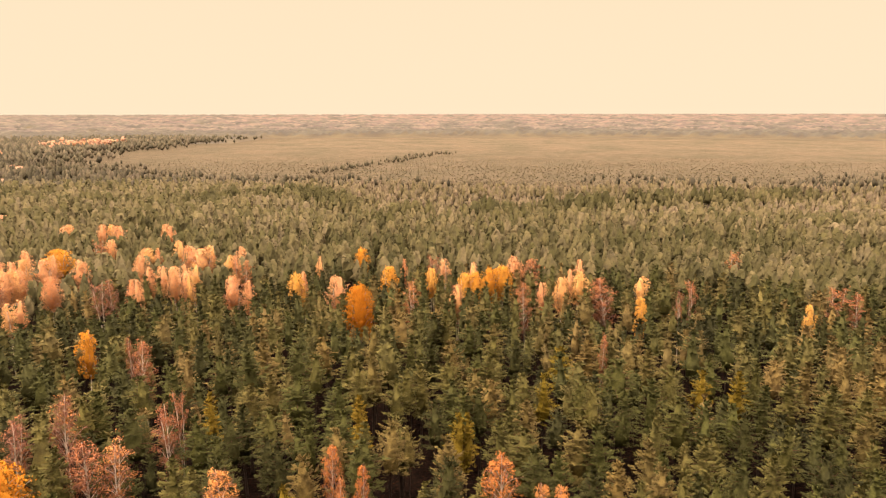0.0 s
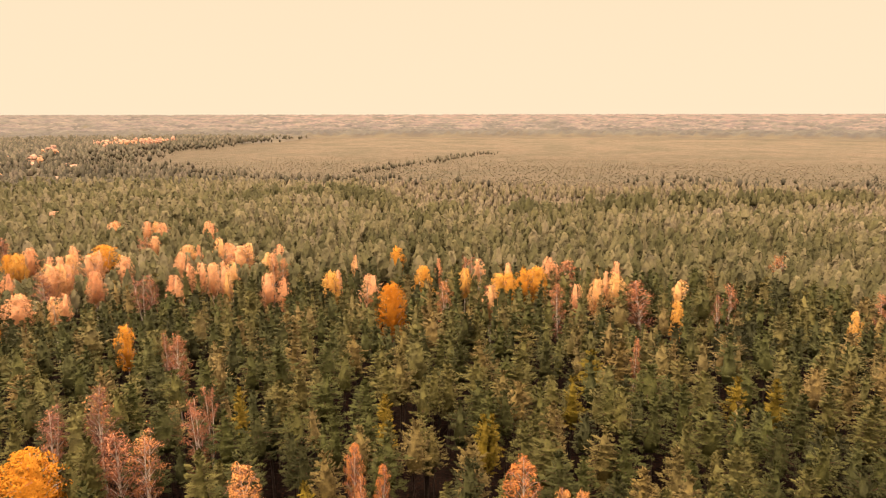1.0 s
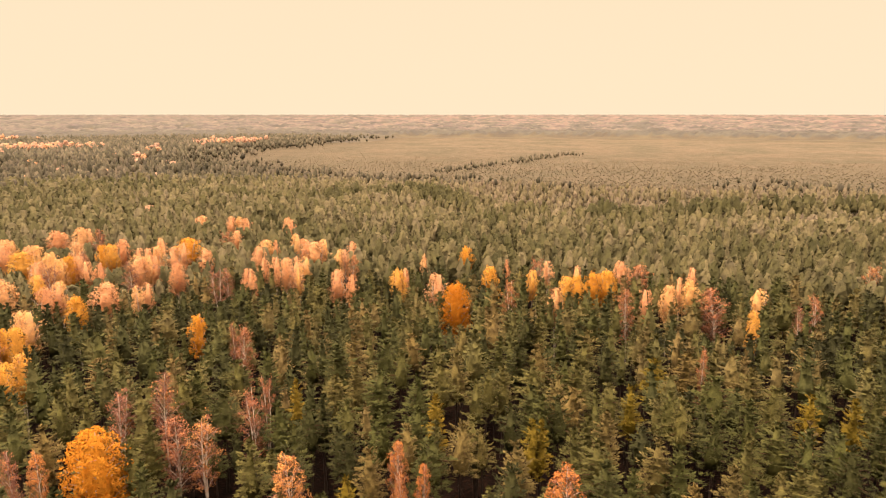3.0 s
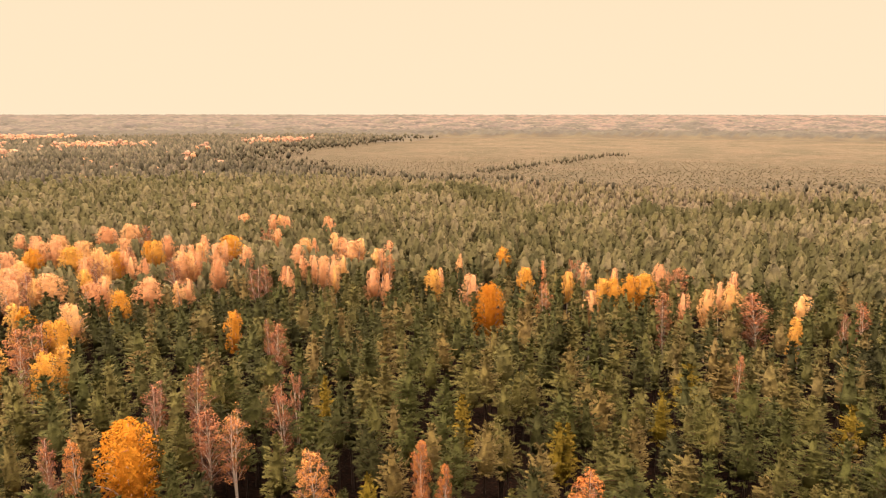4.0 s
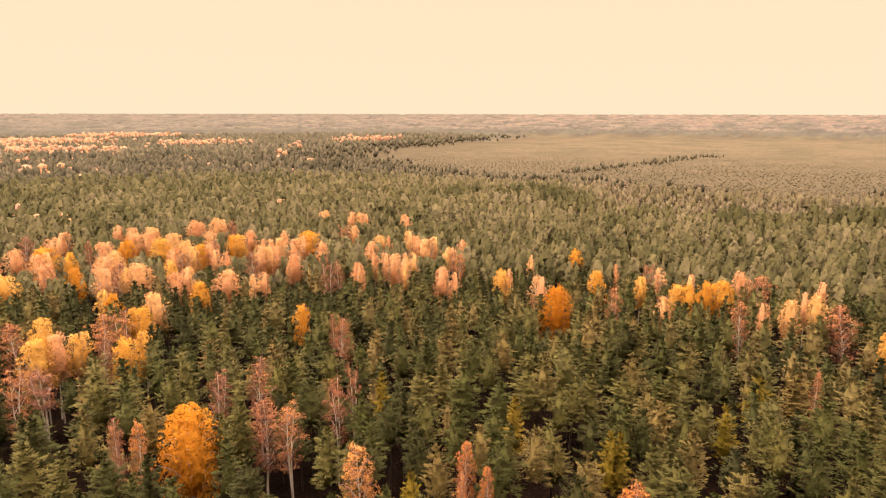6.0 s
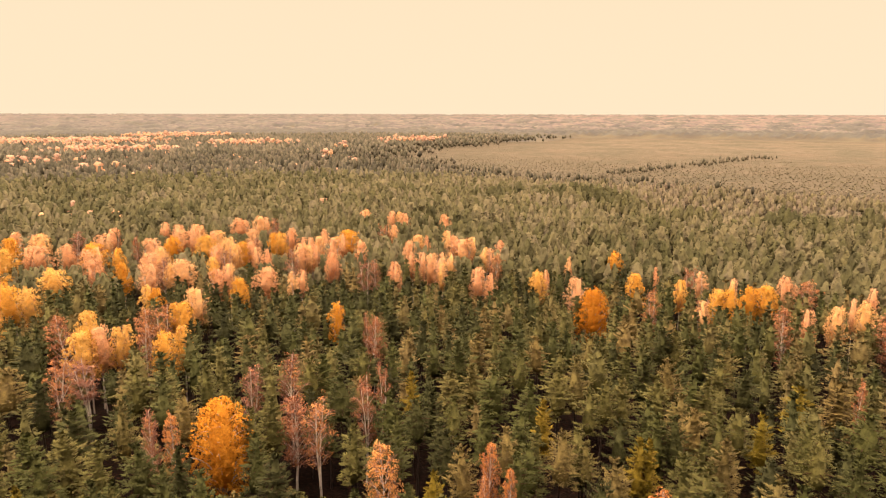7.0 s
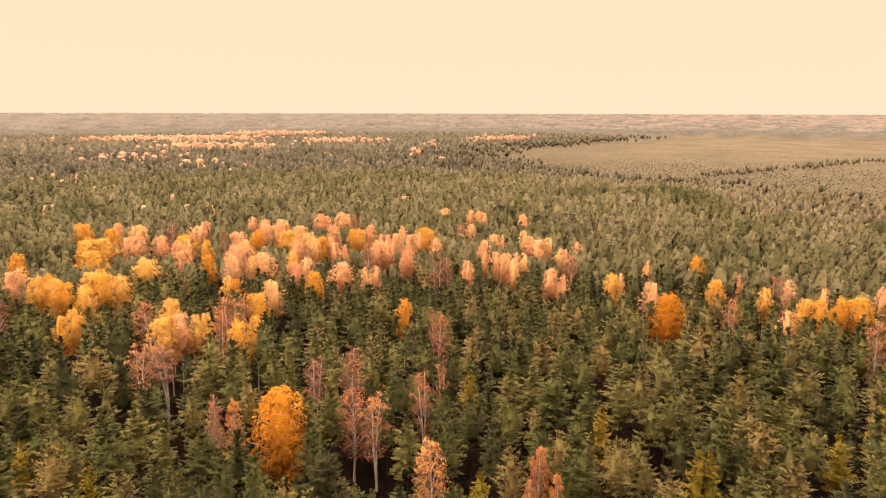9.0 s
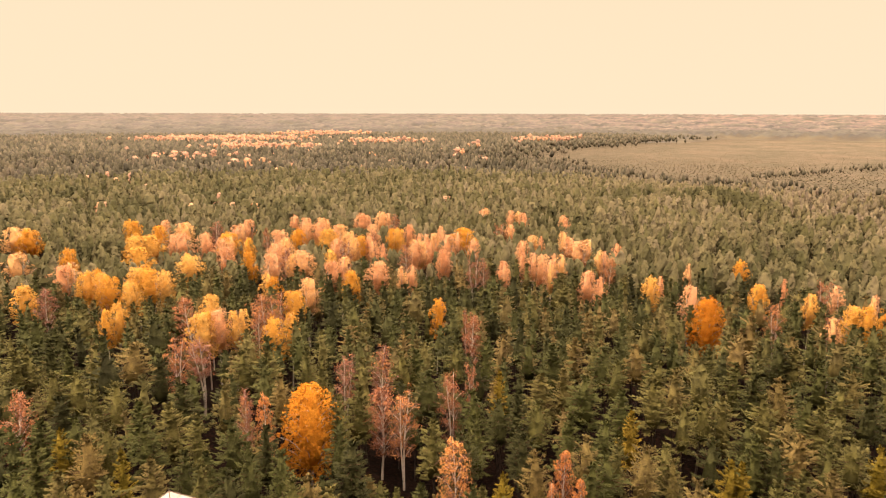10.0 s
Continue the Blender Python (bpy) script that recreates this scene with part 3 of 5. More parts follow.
def bush_shape(seed, radius=2.6, base=0.35, height=18.0):
    """A small far-off crown: an uneven ring of five corners between foot and tip, on a thin stem."""
    rng = np.random.RandomState(seed)
    a = np.arange(5) * 1.2566 + rng.normal(0, 0.25, 5)
    r = radius * rng.uniform(0.65, 1.35, 5)
    foot = np.array([(0.0, 0.0, height * base), (rng.normal(0, 0.4), rng.normal(0, 0.4), height)])
    v = np.concatenate([np.stack([np.cos(a) * r, np.sin(a) * r, height * (base + 0.3 + rng.normal(0, 0.07, 5))], 1), foot])
    t = []
    for j in range(5):
        k = (j + 1) % 5
        t += [(k, j, 5), (j, k, 6)]
    return tube([(0, 0, 0), (0, 0, height * (base + 0.1))], [0.14, 0.08], 3), (v, np.array(t))


def part(name, shape, mats, parent, label="", slots=None, normals=None):
    ob = new(name, mesh_of(name, shape[0], shape[1], mats, slots, shade=True, normals=normals))
    ob.parent = parent
    return tagged(ob, label)


def pine_tree(seed, label, needles=None, **kw):
    trunk, crown, normals = pine_shape(seed, **kw)
    top = tagged(new("pine_tree"), label, "pine tree")
    part("trunk", trunk, [mat_pine_bark], top)
    part("crown", crown, [needles or mat_needles], top, normals=normals)
    return top


def birch_tree(seed, label, leaf_mat, **kw):
    stem, fine, crown = birch_shape(seed, **kw)
    top = tagged(new("birch_tree"), label, "birch tree")
    shape, slots = stem, np.zeros(len(stem[1]), dtype=int)
    if fine:
        shape = joined([stem, fine])
        slots = np.concatenate([slots, np.ones(len(fine[1]), dtype=int)])
    part("trunk", shape, [mat_birch_bark, mat_twig], top, "white stem and limbs with fine brown twigs", slots)
    if crown:
        lo, hi = crown[0].min(0), crown[0].max(0)
        part("crown", crown, [leaf_mat], top, normals=leafy_normals(crown[0], crown[1], (lo + hi) / 2, (hi - lo) / 2, 0.3, 0.70))
    return top


def standing(x, y, height, model=18.0, turn=0.0, wide=1.0):
    """Where a tree stands, turned and scaled from its model's height."""
    s = height / model
    return Matrix.Translation((x, y, float(land(np.array(x), np.array(y))))) @ pose(0, 0, 0, 0, 0, turn) @ Matrix.Diagonal((s * wide, s * wide, s, 1))


def crown_width(top):
    """How wide a model's crown is, in metres."""
    crown = [o for o in top.children if o.name.startswith("crown")][0]
    co = np.zeros(len(crown.data.vertices) * 3, dtype=np.float32)
    crown.data.vertices.foreach_get("co", co)
    d = np.hypot(co[0::3], co[1::3])
    return 2 * float(np.percentile(d, 93))


def plant(models, spots, group):
    """Copies of the models at the spots (x, y, height, width of the crown in metres); the models themselves take the first spots."""
    rng = random.Random(len(spots) * 7 + 3)
    free, widths = list(models), [crown_width(m) for m in models]
    for i, (x, y, h, w) in enumerate(spots):
        k = i % len(models)
        m = standing(x, y, h, turn=rng.uniform(0, 360), wide=min(max(w / (widths[k] * h / 18.0), 0.55), 1.9))
        ob = models[k]
        if ob in free:
            free.remove(ob)
        else:
            ob = copy_thing(ob, m)
        ob.matrix_basis = m
        tagged(ob, group=group)
    for mod in free:
        for o in (*mod.children_recursive, mod):
            bpy.data.objects.remove(o)


# ---- where the trees stand ----
# openings between the trees: x, y, radius
GLADES = [(-42.6, 45.4, 5.0)]
# birches: x, y, height, width of the crown, and how much of it stands free above the pines before it; pines: x, y, height, width
WIDE_GOLDEN = [(-54.2, 75.8, 19.3, 8.9, 13.8), (-20.9, 165.0, 18.8, 7.9, 10.5)]
GOLDEN_A = [(-87.7, 96.8, 18.5, 4.6, 3.8), (-102.4, 89.7, 18.5, 5.4, 6.1), (-99.2, 95.4, 18.5, 2.9, 5.0), (-70.4, 129.3, 18.5, 3.3, 6.6), (-121.2, 79.2, 18.5, 2.9, 3.7), (45.8, 153.8, 18.5, 2.7, 3.5), (-113.0, 99.4, 18.5, 4.9, 8.0), (-100.8, 114.5, 18.5, 4.0, 5.5), (81.6, 147.4, 18.5, 2.5, 2.8), (-116.4, 120.7, 18.5, 3.5, 3.3), (-139.3, 94.9, 18.5, 5.0, 6.4), (5.8, 179.0, 18.5, 4.4, 5.3), (8.5, 179.3, 18.5, 4.6, 4.8), (-106.2, 138.3, 18.5, 4.2, 5.0), (13.0, 183.7, 18.5, 4.6, 4.8), (-3.2, 184.8, 18.5, 3.2, 3.0), (-155.9, 77.3, 18.5, 5.1, 4.2), (-39.0, 178.9, 18.5, 4.3, 5.9), (16.6, 186.5, 18.5, 5.3, 4.8)]
GOLDEN_B = [(-149.3, 94.8, 18.5, 5.7, 7.3), (-14.9, 186.1, 18.5, 4.5, 4.9), (-143.8, 107.1, 18.5, 4.8, 9.1), (-149.6, 106.1, 18.5, 6.3, 9.3), (-159.2, 93.7, 18.5, 5.3, 8.3), (-155.1, 105.4, 18.5, 6.4, 6.3), (-127.3, 151.1, 18.5, 2.4, 3.5), (-156.8, 123.2, 18.5, 7.6, 6.7), (-146.7, 136.2, 18.5, 4.1, 5.2), (-25.4, 211.7, 18.5, 4.3, 4.5), (-179.4, 120.1, 18.5, 8.0, 5.3), (-193.9, 105.6, 18.5, 5.2, 8.7), (-140.1, 178.1, 18.5, 4.6, 7.8), (-167.9, 152.6, 18.5, 3.8, 9.6), (-178.8, 152.7, 18.5, 7.8, 7.9), (-157.8, 179.3, 18.5, 7.3, 7.2), (-165.8, 173.1, 18.5, 5.3, 7.2), (-120.7, 210.9, 18.5, 8.6, 9.3), (-140.2, 197.5, 18.5, 4.9, 9.4)]
GOLDEN_C = [(-198.3, 134.9, 18.5, 8.1, 7.8), (-201.0, 131.4, 18.5, 8.6, 9.7), (-213.6, 147.5, 18.5, 5.8, 8.4), (-238.3, 112.9, 18.5, 7.5, 12.0), (-231.0, 147.9, 18.5, 5.2, 8.8)]
GOLDEN = GOLDEN_A + GOLDEN_B + GOLDEN_C
PEACH_A = [(-102.1, 93.7, 18.5, 5.0, 11.2), (3.7, 167.1, 18.5, 3.4, 3.8), (25.1, 168.7, 18.5, 3.1, 4.1), (-108.1, 124.6, 18.5, 4.9, 5.9), (30.8, 173.0, 18.5, 4.1, 3.0), (-28.0, 174.6, 18.5, 4.6, 5.9), (52.0, 174.7, 18.5, 3.8, 4.5), (36.7, 179.4, 18.5, 4.2, 3.1), (-50.2, 171.9, 18.5, 2.9, 4.2), (34.8, 182.9, 18.5, 2.6, 4.1), (-98.5, 150.3, 18.5, 2.8, 6.7), (-55.4, 176.2, 18.5, 4.5, 10.2), (-37.9, 182.1, 18.5, 2.3, 6.0), (8.6, 190.3, 18.5, 2.1, 2.6), (-107.7, 150.8, 18.5, 6.4, 6.9), (8.7, 192.6, 18.5, 2.1, 2.7), (-118.2, 142.7, 18.5, 5.1, 4.9), (-78.3, 171.3, 18.5, 2.9, 7.1), (-67.0, 177.1, 18.5, 2.4, 5.6)]
PEACH_B = [(0.6, 197.8, 18.5, 3.3, 5.9), (-11.3, 196.9, 18.5, 1.7, 1.5), (20.9, 198.0, 18.5, 4.7, 5.1), (-119.8, 149.5, 18.5, 4.0, 5.9), (39.9, 197.0, 18.5, 3.1, 3.0), (-74.3, 184.2, 18.5, 4.0, 10.1), (-138.0, 137.6, 18.5, 5.0, 5.1), (-70.4, 189.2, 18.5, 3.3, 7.1), (-134.0, 145.9, 18.5, 7.1, 6.0), (-172.1, 94.2, 18.5, 5.6, 6.3), (-37.1, 201.8, 18.5, 2.1, 2.6), (-78.6, 187.2, 18.5, 3.4, 4.3), (-103.0, 175.2, 18.5, 4.5, 10.6), (-62.3, 202.9, 18.5, 2.7, 3.1), (-159.6, 137.6, 18.5, 5.6, 5.4), (-125.6, 172.0, 18.5, 3.6, 5.6), (-118.2, 180.2, 18.5, 4.4, 11.2), (-117.4, 182.1, 18.5, 4.8, 9.4), (-152.3, 151.6, 18.5, 7.3, 5.5)]
PEACH_C = [(-103.5, 192.8, 18.5, 4.4, 4.1), (-91.0, 202.4, 18.5, 4.4, 5.6), (-142.8, 169.2, 18.5, 4.1, 7.7), (-64.4, 216.5, 18.5, 1.8, 2.6), (-140.0, 174.1, 18.5, 4.6, 9.7), (-75.8, 214.0, 18.5, 7.4, 7.5), (-156.5, 158.7, 18.5, 5.3, 11.5), (-200.7, 93.8, 18.5, 6.4, 8.5), (-79.9, 214.8, 18.5, 3.0, 3.0), (-137.8, 179.9, 18.5, 3.9, 9.8), (-116.4, 196.4, 18.5, 4.6, 7.9), (-173.3, 145.8, 18.5, 5.3, 5.7), (-90.3, 213.6, 18.5, 2.3, 2.7), (-124.6, 194.3, 18.5, 3.5, 8.0), (-122.3, 196.1, 18.5, 4.7, 8.0), (-93.3, 214.0, 18.5, 2.7, 2.9), (-148.0, 179.3, 18.5, 5.1, 12.0), (-88.1, 225.2, 18.5, 4.0, 4.4), (-185.4, 147.6, 18.5, 5.9, 7.9)]
PEACH_D = [(-171.2, 167.4, 18.5, 5.2, 12.2), (-191.9, 142.7, 18.5, 7.0, 7.9), (-129.5, 209.0, 18.5, 3.7, 6.3), (-162.0, 190.6, 18.5, 5.1, 12.9), (-142.8, 207.1, 18.5, 4.7, 5.4), (-153.7, 198.7, 18.5, 5.5, 10.8), (-172.2, 187.9, 18.5, 5.6, 7.6), (-113.8, 232.9, 18.5, 2.2, 2.6), (-176.1, 186.6, 18.5, 5.6, 8.7), (-193.2, 168.3, 18.5, 3.8, 8.6), (-179.3, 196.9, 18.5, 5.8, 6.8), (-198.7, 176.4, 18.5, 5.3, 7.8), (-213.1, 158.2, 18.5, 6.5, 8.7), (-186.3, 193.5, 18.5, 3.2, 6.8), (-103.9, 259.0, 18.5, 3.4, 4.6), (-224.3, 156.7, 18.5, 4.4, 5.5), (-194.1, 195.3, 18.5, 3.7, 4.6), (-174.5, 214.5, 18.5, 7.0, 7.1), (-251.9, 113.2, 18.5, 8.6, 12.4)]
PEACH_E = [(-171.3, 223.2, 18.5, 6.6, 7.2), (-124.3, 259.5, 18.5, 4.8, 4.8), (-130.8, 261.0, 18.5, 4.4, 3.7), (-143.3, 260.3, 18.5, 4.0, 3.0)]
PEACH = PEACH_A + PEACH_B + PEACH_C + PEACH_D + PEACH_E
NEAR_PEACH = [(13.8, 72.0, 18.5, 2.3, 4.5), (11.6, 72.4, 18.5, 1.9, 4.5), (7.0, 78.6, 18.5, 5.0, 6.3), (-9.9, 76.6, 18.5, 1.6, 3.7), (-26.8, 75.4, 18.5, 4.5, 8.1), (-14.4, 81.7, 18.5, 2.9, 8.7), (-57.8, 70.0, 18.5, 2.7, 5.6)]
RUST_A = [(-11.7, 74.2, 18.5, 1.5, 2.9), (-44.7, 86.3, 17.0, 4.0, 14.0), (-49.2, 86.6, 17.0, 4.3, 14.0), (-40.4, 93.6, 18.5, 3.4, 9.7), (-87.8, 47.8, 18.5, 3.8, 5.3), (-40.8, 99.7, 18.5, 1.9, 1.0), (30.7, 126.5, 18.5, 1.3, 1.6), (-92.0, 77.3, 18.5, 4.0, 6.6), (-56.7, 122.9, 18.5, 3.5, 6.7), (-97.2, 100.1, 18.5, 3.2, 5.1), (-103.3, 107.4, 18.5, 4.9, 6.7), (-102.5, 109.9, 18.5, 4.2, 5.4), (-115.0, 95.4, 18.5, 5.1, 11.8), (3.5, 167.0, 18.5, 2.6, 2.9), (20.6, 167.0, 18.5, 3.7, 8.1), (-7.8, 169.8, 18.5, 3.5, 3.6), (42.0, 172.9, 18.5, 6.1, 11.2), (63.2, 169.7, 18.5, 3.2, 2.9), (97.8, 155.6, 18.5, 3.4, 3.2)]
RUST_B = [(96.4, 162.5, 18.5, 3.9, 3.4), (24.9, 196.4, 18.5, 4.9, 3.4), (-2.8, 201.8, 18.5, 3.1, 5.8), (-58.0, 195.6, 18.5, 3.0, 7.6), (89.0, 205.9, 18.5, 3.8, 2.5), (-178.0, 168.4, 18.5, 2.7, 8.3), (-115.7, 227.9, 18.5, 3.8, 4.3)]
RUST = RUST_A + RUST_B
BARE = [(-61.1, 69.4, 18.5, 2.4, 8.2), (-60.3, 89.5, 18.5, 3.9, 5.7), (-55.3, 93.3, 20.0, 3.7, 9.8), (-93.7, 83.6, 16.0, 5.5, 6.9), (-60.0, 125.7, 18.5, 1.4, 7.5), (57.1, 160.0, 18.5, 2.2, 5.6), (-147.9, 78.7, 18.5, 4.8, 5.4), (-86.1, 167.2, 18.5, 4.5, 7.5), (-84.7, 170.3, 18.5, 3.2, 6.6), (-141.4, 145.8, 18.5, 4.1, 8.8), (-116.6, 174.0, 18.5, 4.3, 7.7), (-136.9, 167.2, 18.5, 3.7, 9.4), (-140.9, 184.7, 18.5, 3.6, 10.0), (-204.2, 165.0, 18.5, 6.0, 10.9), (-161.3, 220.6, 18.5, 4.6, 7.0)]
YELLOWING = [(-19.2, 74.9, 16.5, 2.6), (-60.9, 49.9, 17.0, 2.7), (2.3, 93.9, 17.0, 3.1), (3.5, 94.2, 17.0, 2.5), (-74.1, 48.2, 16.5, 3.4), (-13.1, 100.5, 17.0, 3.9), (16.9, 109.5, 17.0, 3.7), (-37.0, 102.6, 17.0, 3.4), (44.4, 111.0, 17.0, 4.2), (50.4, 110.5, 17.0, 4.2), (22.4, 123.6, 17.0, 5.3)]
PINES_A = [(-33.2, 59.4, 17.0, 3.5), (-30.7, 62.4, 17.0, 3.6), (-37.8, 57.8, 17.0, 3.2), (-25.4, 66.8, 17.0, 3.6), (23.0, 74.9, 17.0, 3.1), (-19.9, 69.8, 17.0, 3.3), (-23.6, 68.2, 17.0, 2.9), (-37.4, 60.5, 16.5, 3.5), (36.5, 73.1, 17.0, 3.6), (32.8, 74.9, 17.0, 3.6), (18.9, 78.4, 17.0, 3.2), (-45.3, 55.1, 17.0, 3.7), (-46.3, 54.7, 17.0, 3.4), (29.6, 77.6, 17.0, 3.2), (27.1, 78.4, 17.0, 3.4), (22.1, 79.7, 17.0, 3.0), (43.5, 73.6, 17.0, 3.2), (-56.9, 42.6, 17.0, 3.2), (41.5, 74.9, 17.0, 3.6), (-56.6, 45.3, 17.0, 3.6), (-50.5, 54.1, 17.0, 3.2), (12.4, 83.4, 17.0, 4.0), (48.8, 73.6, 17.0, 3.6), (-44.4, 62.2, 16.5, 3.9)]
PINES_B = [(-55.7, 51.1, 17.0, 3.9), (-11.6, 82.6, 17.0, 3.2), (-49.0, 60.5, 17.0, 3.5), (-39.2, 69.2, 17.0, 4.2), (-54.3, 54.5, 17.0, 3.7), (-17.8, 81.1, 17.0, 3.6), (-62.6, 42.6, 16.5, 4.1), (-65.3, 38.7, 17.0, 4.0), (39.0, 81.8, 17.0, 3.8), (0.7, 86.5, 17.0, 3.2), (27.6, 85.3, 17.0, 3.6), (49.7, 77.5, 17.0, 3.7), (42.7, 81.2, 17.0, 3.9), (-10.7, 86.5, 17.0, 4.3), (53.2, 77.5, 17.0, 3.7), (11.5, 89.2, 17.0, 4.9), (35.5, 86.1, 17.0, 4.7), (-21.5, 84.2, 17.0, 3.9), (-51.4, 65.2, 17.0, 3.6), (49.5, 81.2, 17.0, 3.9), (22.0, 90.1, 17.0, 4.8), (19.4, 91.0, 17.0, 4.3), (8.2, 92.1, 17.0, 4.0), (-7.6, 90.7, 17.0, 4.5)]
PINES_C = [(-34.5, 81.3, 17.0, 3.7), (-14.7, 89.7, 17.0, 3.3), (-45.8, 73.6, 16.5, 3.5), (-56.6, 63.5, 17.0, 4.3), (-11.2, 90.9, 17.0, 3.4), (-57.8, 62.5, 17.0, 3.8), (-67.8, 48.6, 17.0, 4.6), (-70.6, 43.5, 17.0, 4.5), (-24.2, 87.3, 17.0, 3.6), (-30.5, 86.2, 17.0, 3.9), (-65.8, 55.8, 17.0, 4.2), (-62.2, 61.6, 17.0, 4.0), (-69.0, 51.9, 17.0, 3.6), (9.9, 96.7, 17.0, 3.7), (47.6, 89.1, 17.0, 4.2), (31.3, 94.9, 17.0, 3.5), (-14.9, 94.9, 17.0, 3.2), (-19.6, 93.7, 17.0, 3.9), (44.1, 92.8, 17.0, 3.8), (13.1, 99.1, 17.0, 3.7), (-1.0, 98.6, 17.0, 3.7), (-22.0, 94.0, 17.0, 3.0), (-59.9, 69.8, 15.5, 3.4), (-50.6, 78.5, 17.0, 3.9)]
PINES_D = [(-75.1, 50.6, 17.0, 4.1), (-68.7, 61.5, 17.0, 5.2), (-25.8, 95.1, 17.0, 4.1), (-77.9, 47.4, 17.0, 4.9), (-31.1, 93.2, 17.0, 4.1), (40.0, 97.7, 17.0, 4.5), (36.5, 99.2, 17.0, 4.7), (3.3, 102.8, 17.0, 4.1), (6.0, 103.5, 16.5, 3.9), (-73.1, 58.9, 17.0, 4.4), (44.1, 97.7, 17.0, 3.9), (28.7, 102.1, 17.0, 4.3), (-35.7, 93.1, 17.0, 4.0), (-51.3, 83.5, 17.0, 4.6), (24.2, 104.4, 17.0, 4.0), (-30.3, 97.1, 17.0, 3.9), (7.6, 106.5, 17.0, 4.7), (11.4, 106.9, 17.0, 3.9), (1.4, 106.8, 17.0, 3.6), (62.3, 93.6, 17.0, 4.4), (22.9, 107.3, 17.0, 3.9), (-73.4, 66.8, 17.0, 5.4), (-7.5, 107.2, 17.0, 3.7), (-70.4, 72.0, 17.0, 3.6)]
PINES_E = [(-64.5, 78.7, 17.0, 3.1), (34.4, 106.8, 17.0, 4.5), (-45.9, 94.3, 17.0, 5.8), (-17.4, 106.9, 17.0, 4.4), (13.9, 110.8, 17.0, 3.9), (-85.8, 54.0, 16.5, 5.7), (5.2, 111.9, 17.0, 3.5), (51.9, 104.3, 17.0, 4.4), (-83.1, 60.6, 17.0, 4.1), (60.1, 100.9, 16.5, 4.4), (-6.7, 112.2, 17.0, 4.0), (59.2, 102.0, 17.0, 4.1), (-85.2, 58.5, 17.0, 3.6), (-24.5, 108.8, 17.0, 5.0), (-3.9, 113.8, 17.0, 4.5), (39.3, 111.8, 17.0, 5.0), (-32.3, 107.7, 16.0, 4.8), (-42.3, 103.6, 17.0, 4.3), (-92.9, 50.0, 16.0, 4.4), (-14.7, 114.2, 17.0, 4.4), (57.1, 106.7, 17.0, 4.8), (30.5, 115.2, 17.0, 6.0), (63.2, 104.2, 17.0, 4.4), (66.6, 102.4, 17.0, 5.4)]
PINES_F = [(-65.6, 88.8, 17.0, 4.0), (1.1, 118.1, 17.0, 4.3), (-29.5, 111.5, 16.0, 4.9), (-55.4, 99.1, 17.0, 4.5), (8.3, 119.4, 17.0, 4.4), (-92.2, 59.2, 17.0, 5.2), (-13.1, 119.0, 17.5, 4.9), (6.3, 121.5, 17.0, 3.8), (-54.9, 102.1, 17.0, 5.4), (-95.6, 56.7, 17.0, 4.7), (-75.7, 85.6, 17.0, 4.9), (47.9, 116.4, 16.5, 4.4), (-71.6, 90.6, 17.0, 3.7), (-79.4, 82.8, 17.0, 4.5), (55.3, 115.1, 17.0, 4.6), (-23.6, 119.4, 16.5, 4.4), (38.2, 121.0, 17.0, 4.8), (-50.2, 108.8, 17.0, 4.6), (-90.2, 72.7, 17.0, 4.4), (-17.2, 122.6, 17.0, 4.3), (-35.0, 117.7, 17.5, 6.2), (1.8, 126.6, 17.0, 4.2), (-2.5, 126.5, 17.0, 4.5), (13.7, 127.1, 17.0, 4.5)]
PINES_G = [(-46.9, 113.3, 17.0, 4.3), (73.8, 109.6, 17.0, 4.4), (64.3, 115.0, 17.0, 4.6), (-27.1, 122.4, 17.0, 5.5), (28.0, 127.6, 17.0, 5.0), (-40.1, 118.5, 17.0, 4.3), (70.4, 113.6, 17.0, 4.9), (9.8, 129.7, 17.0, 4.5), (-6.3, 130.1, 17.0, 4.5), (-98.6, 72.1, 17.0, 6.9), (-34.0, 125.1, 17.0, 4.3), (-23.3, 129.2, 17.0, 4.2), (-105.2, 64.0, 17.0, 4.9), (-103.4, 67.7, 17.0, 3.5), (-102.6, 69.9, 17.0, 3.8), (-11.7, 133.3, 17.0, 4.1), (-14.4, 133.9, 17.0, 4.2), (-112.3, 57.8, 17.0, 5.1), (10.2, 138.3, 17.0, 4.2), (-113.3, 60.2, 17.0, 4.8), (5.6, 139.8, 17.0, 4.3), (-114.1, 64.5, 17.0, 4.7), (-2.1, 144.4, 17.0, 5.5), (0.9, 144.7, 17.0, 4.6)]
PINES_H = [(12.0, 152.0, 17.0, 5.4)]
PINES = PINES_A + PINES_B + PINES_C + PINES_D + PINES_E + PINES_F + PINES_G + PINES_H


def seen_sector(x, y, margin=0.0):
    """The wedge of land that the flight looks over, west to east."""
    a = np.degrees(np.arctan2(-(x - 10), y - 3))
    return (a > -39 - margin) & (a < 74 + margin)


def scattered(cell, r0, r1, rng):
    """Jittered places between two distances, inside the wedge."""
    g = np.arange(-r1, r1 + cell, cell)
    x, y = np.meshgrid(g, g)
    y = y + (np.arange(len(g)) % 2)[None, :] * cell * 0.5
    x, y = (x + rng.uniform(-0.48, 0.48, x.shape) * cell).ravel(), (y + rng.uniform(-0.48, 0.48, y.shape) * cell).ravel()
    d = np.hypot(x - 10, y - 3)
    k = (d >= r0) & (d < r1) & seen_sector(x, y)
    return x[k], y[k]


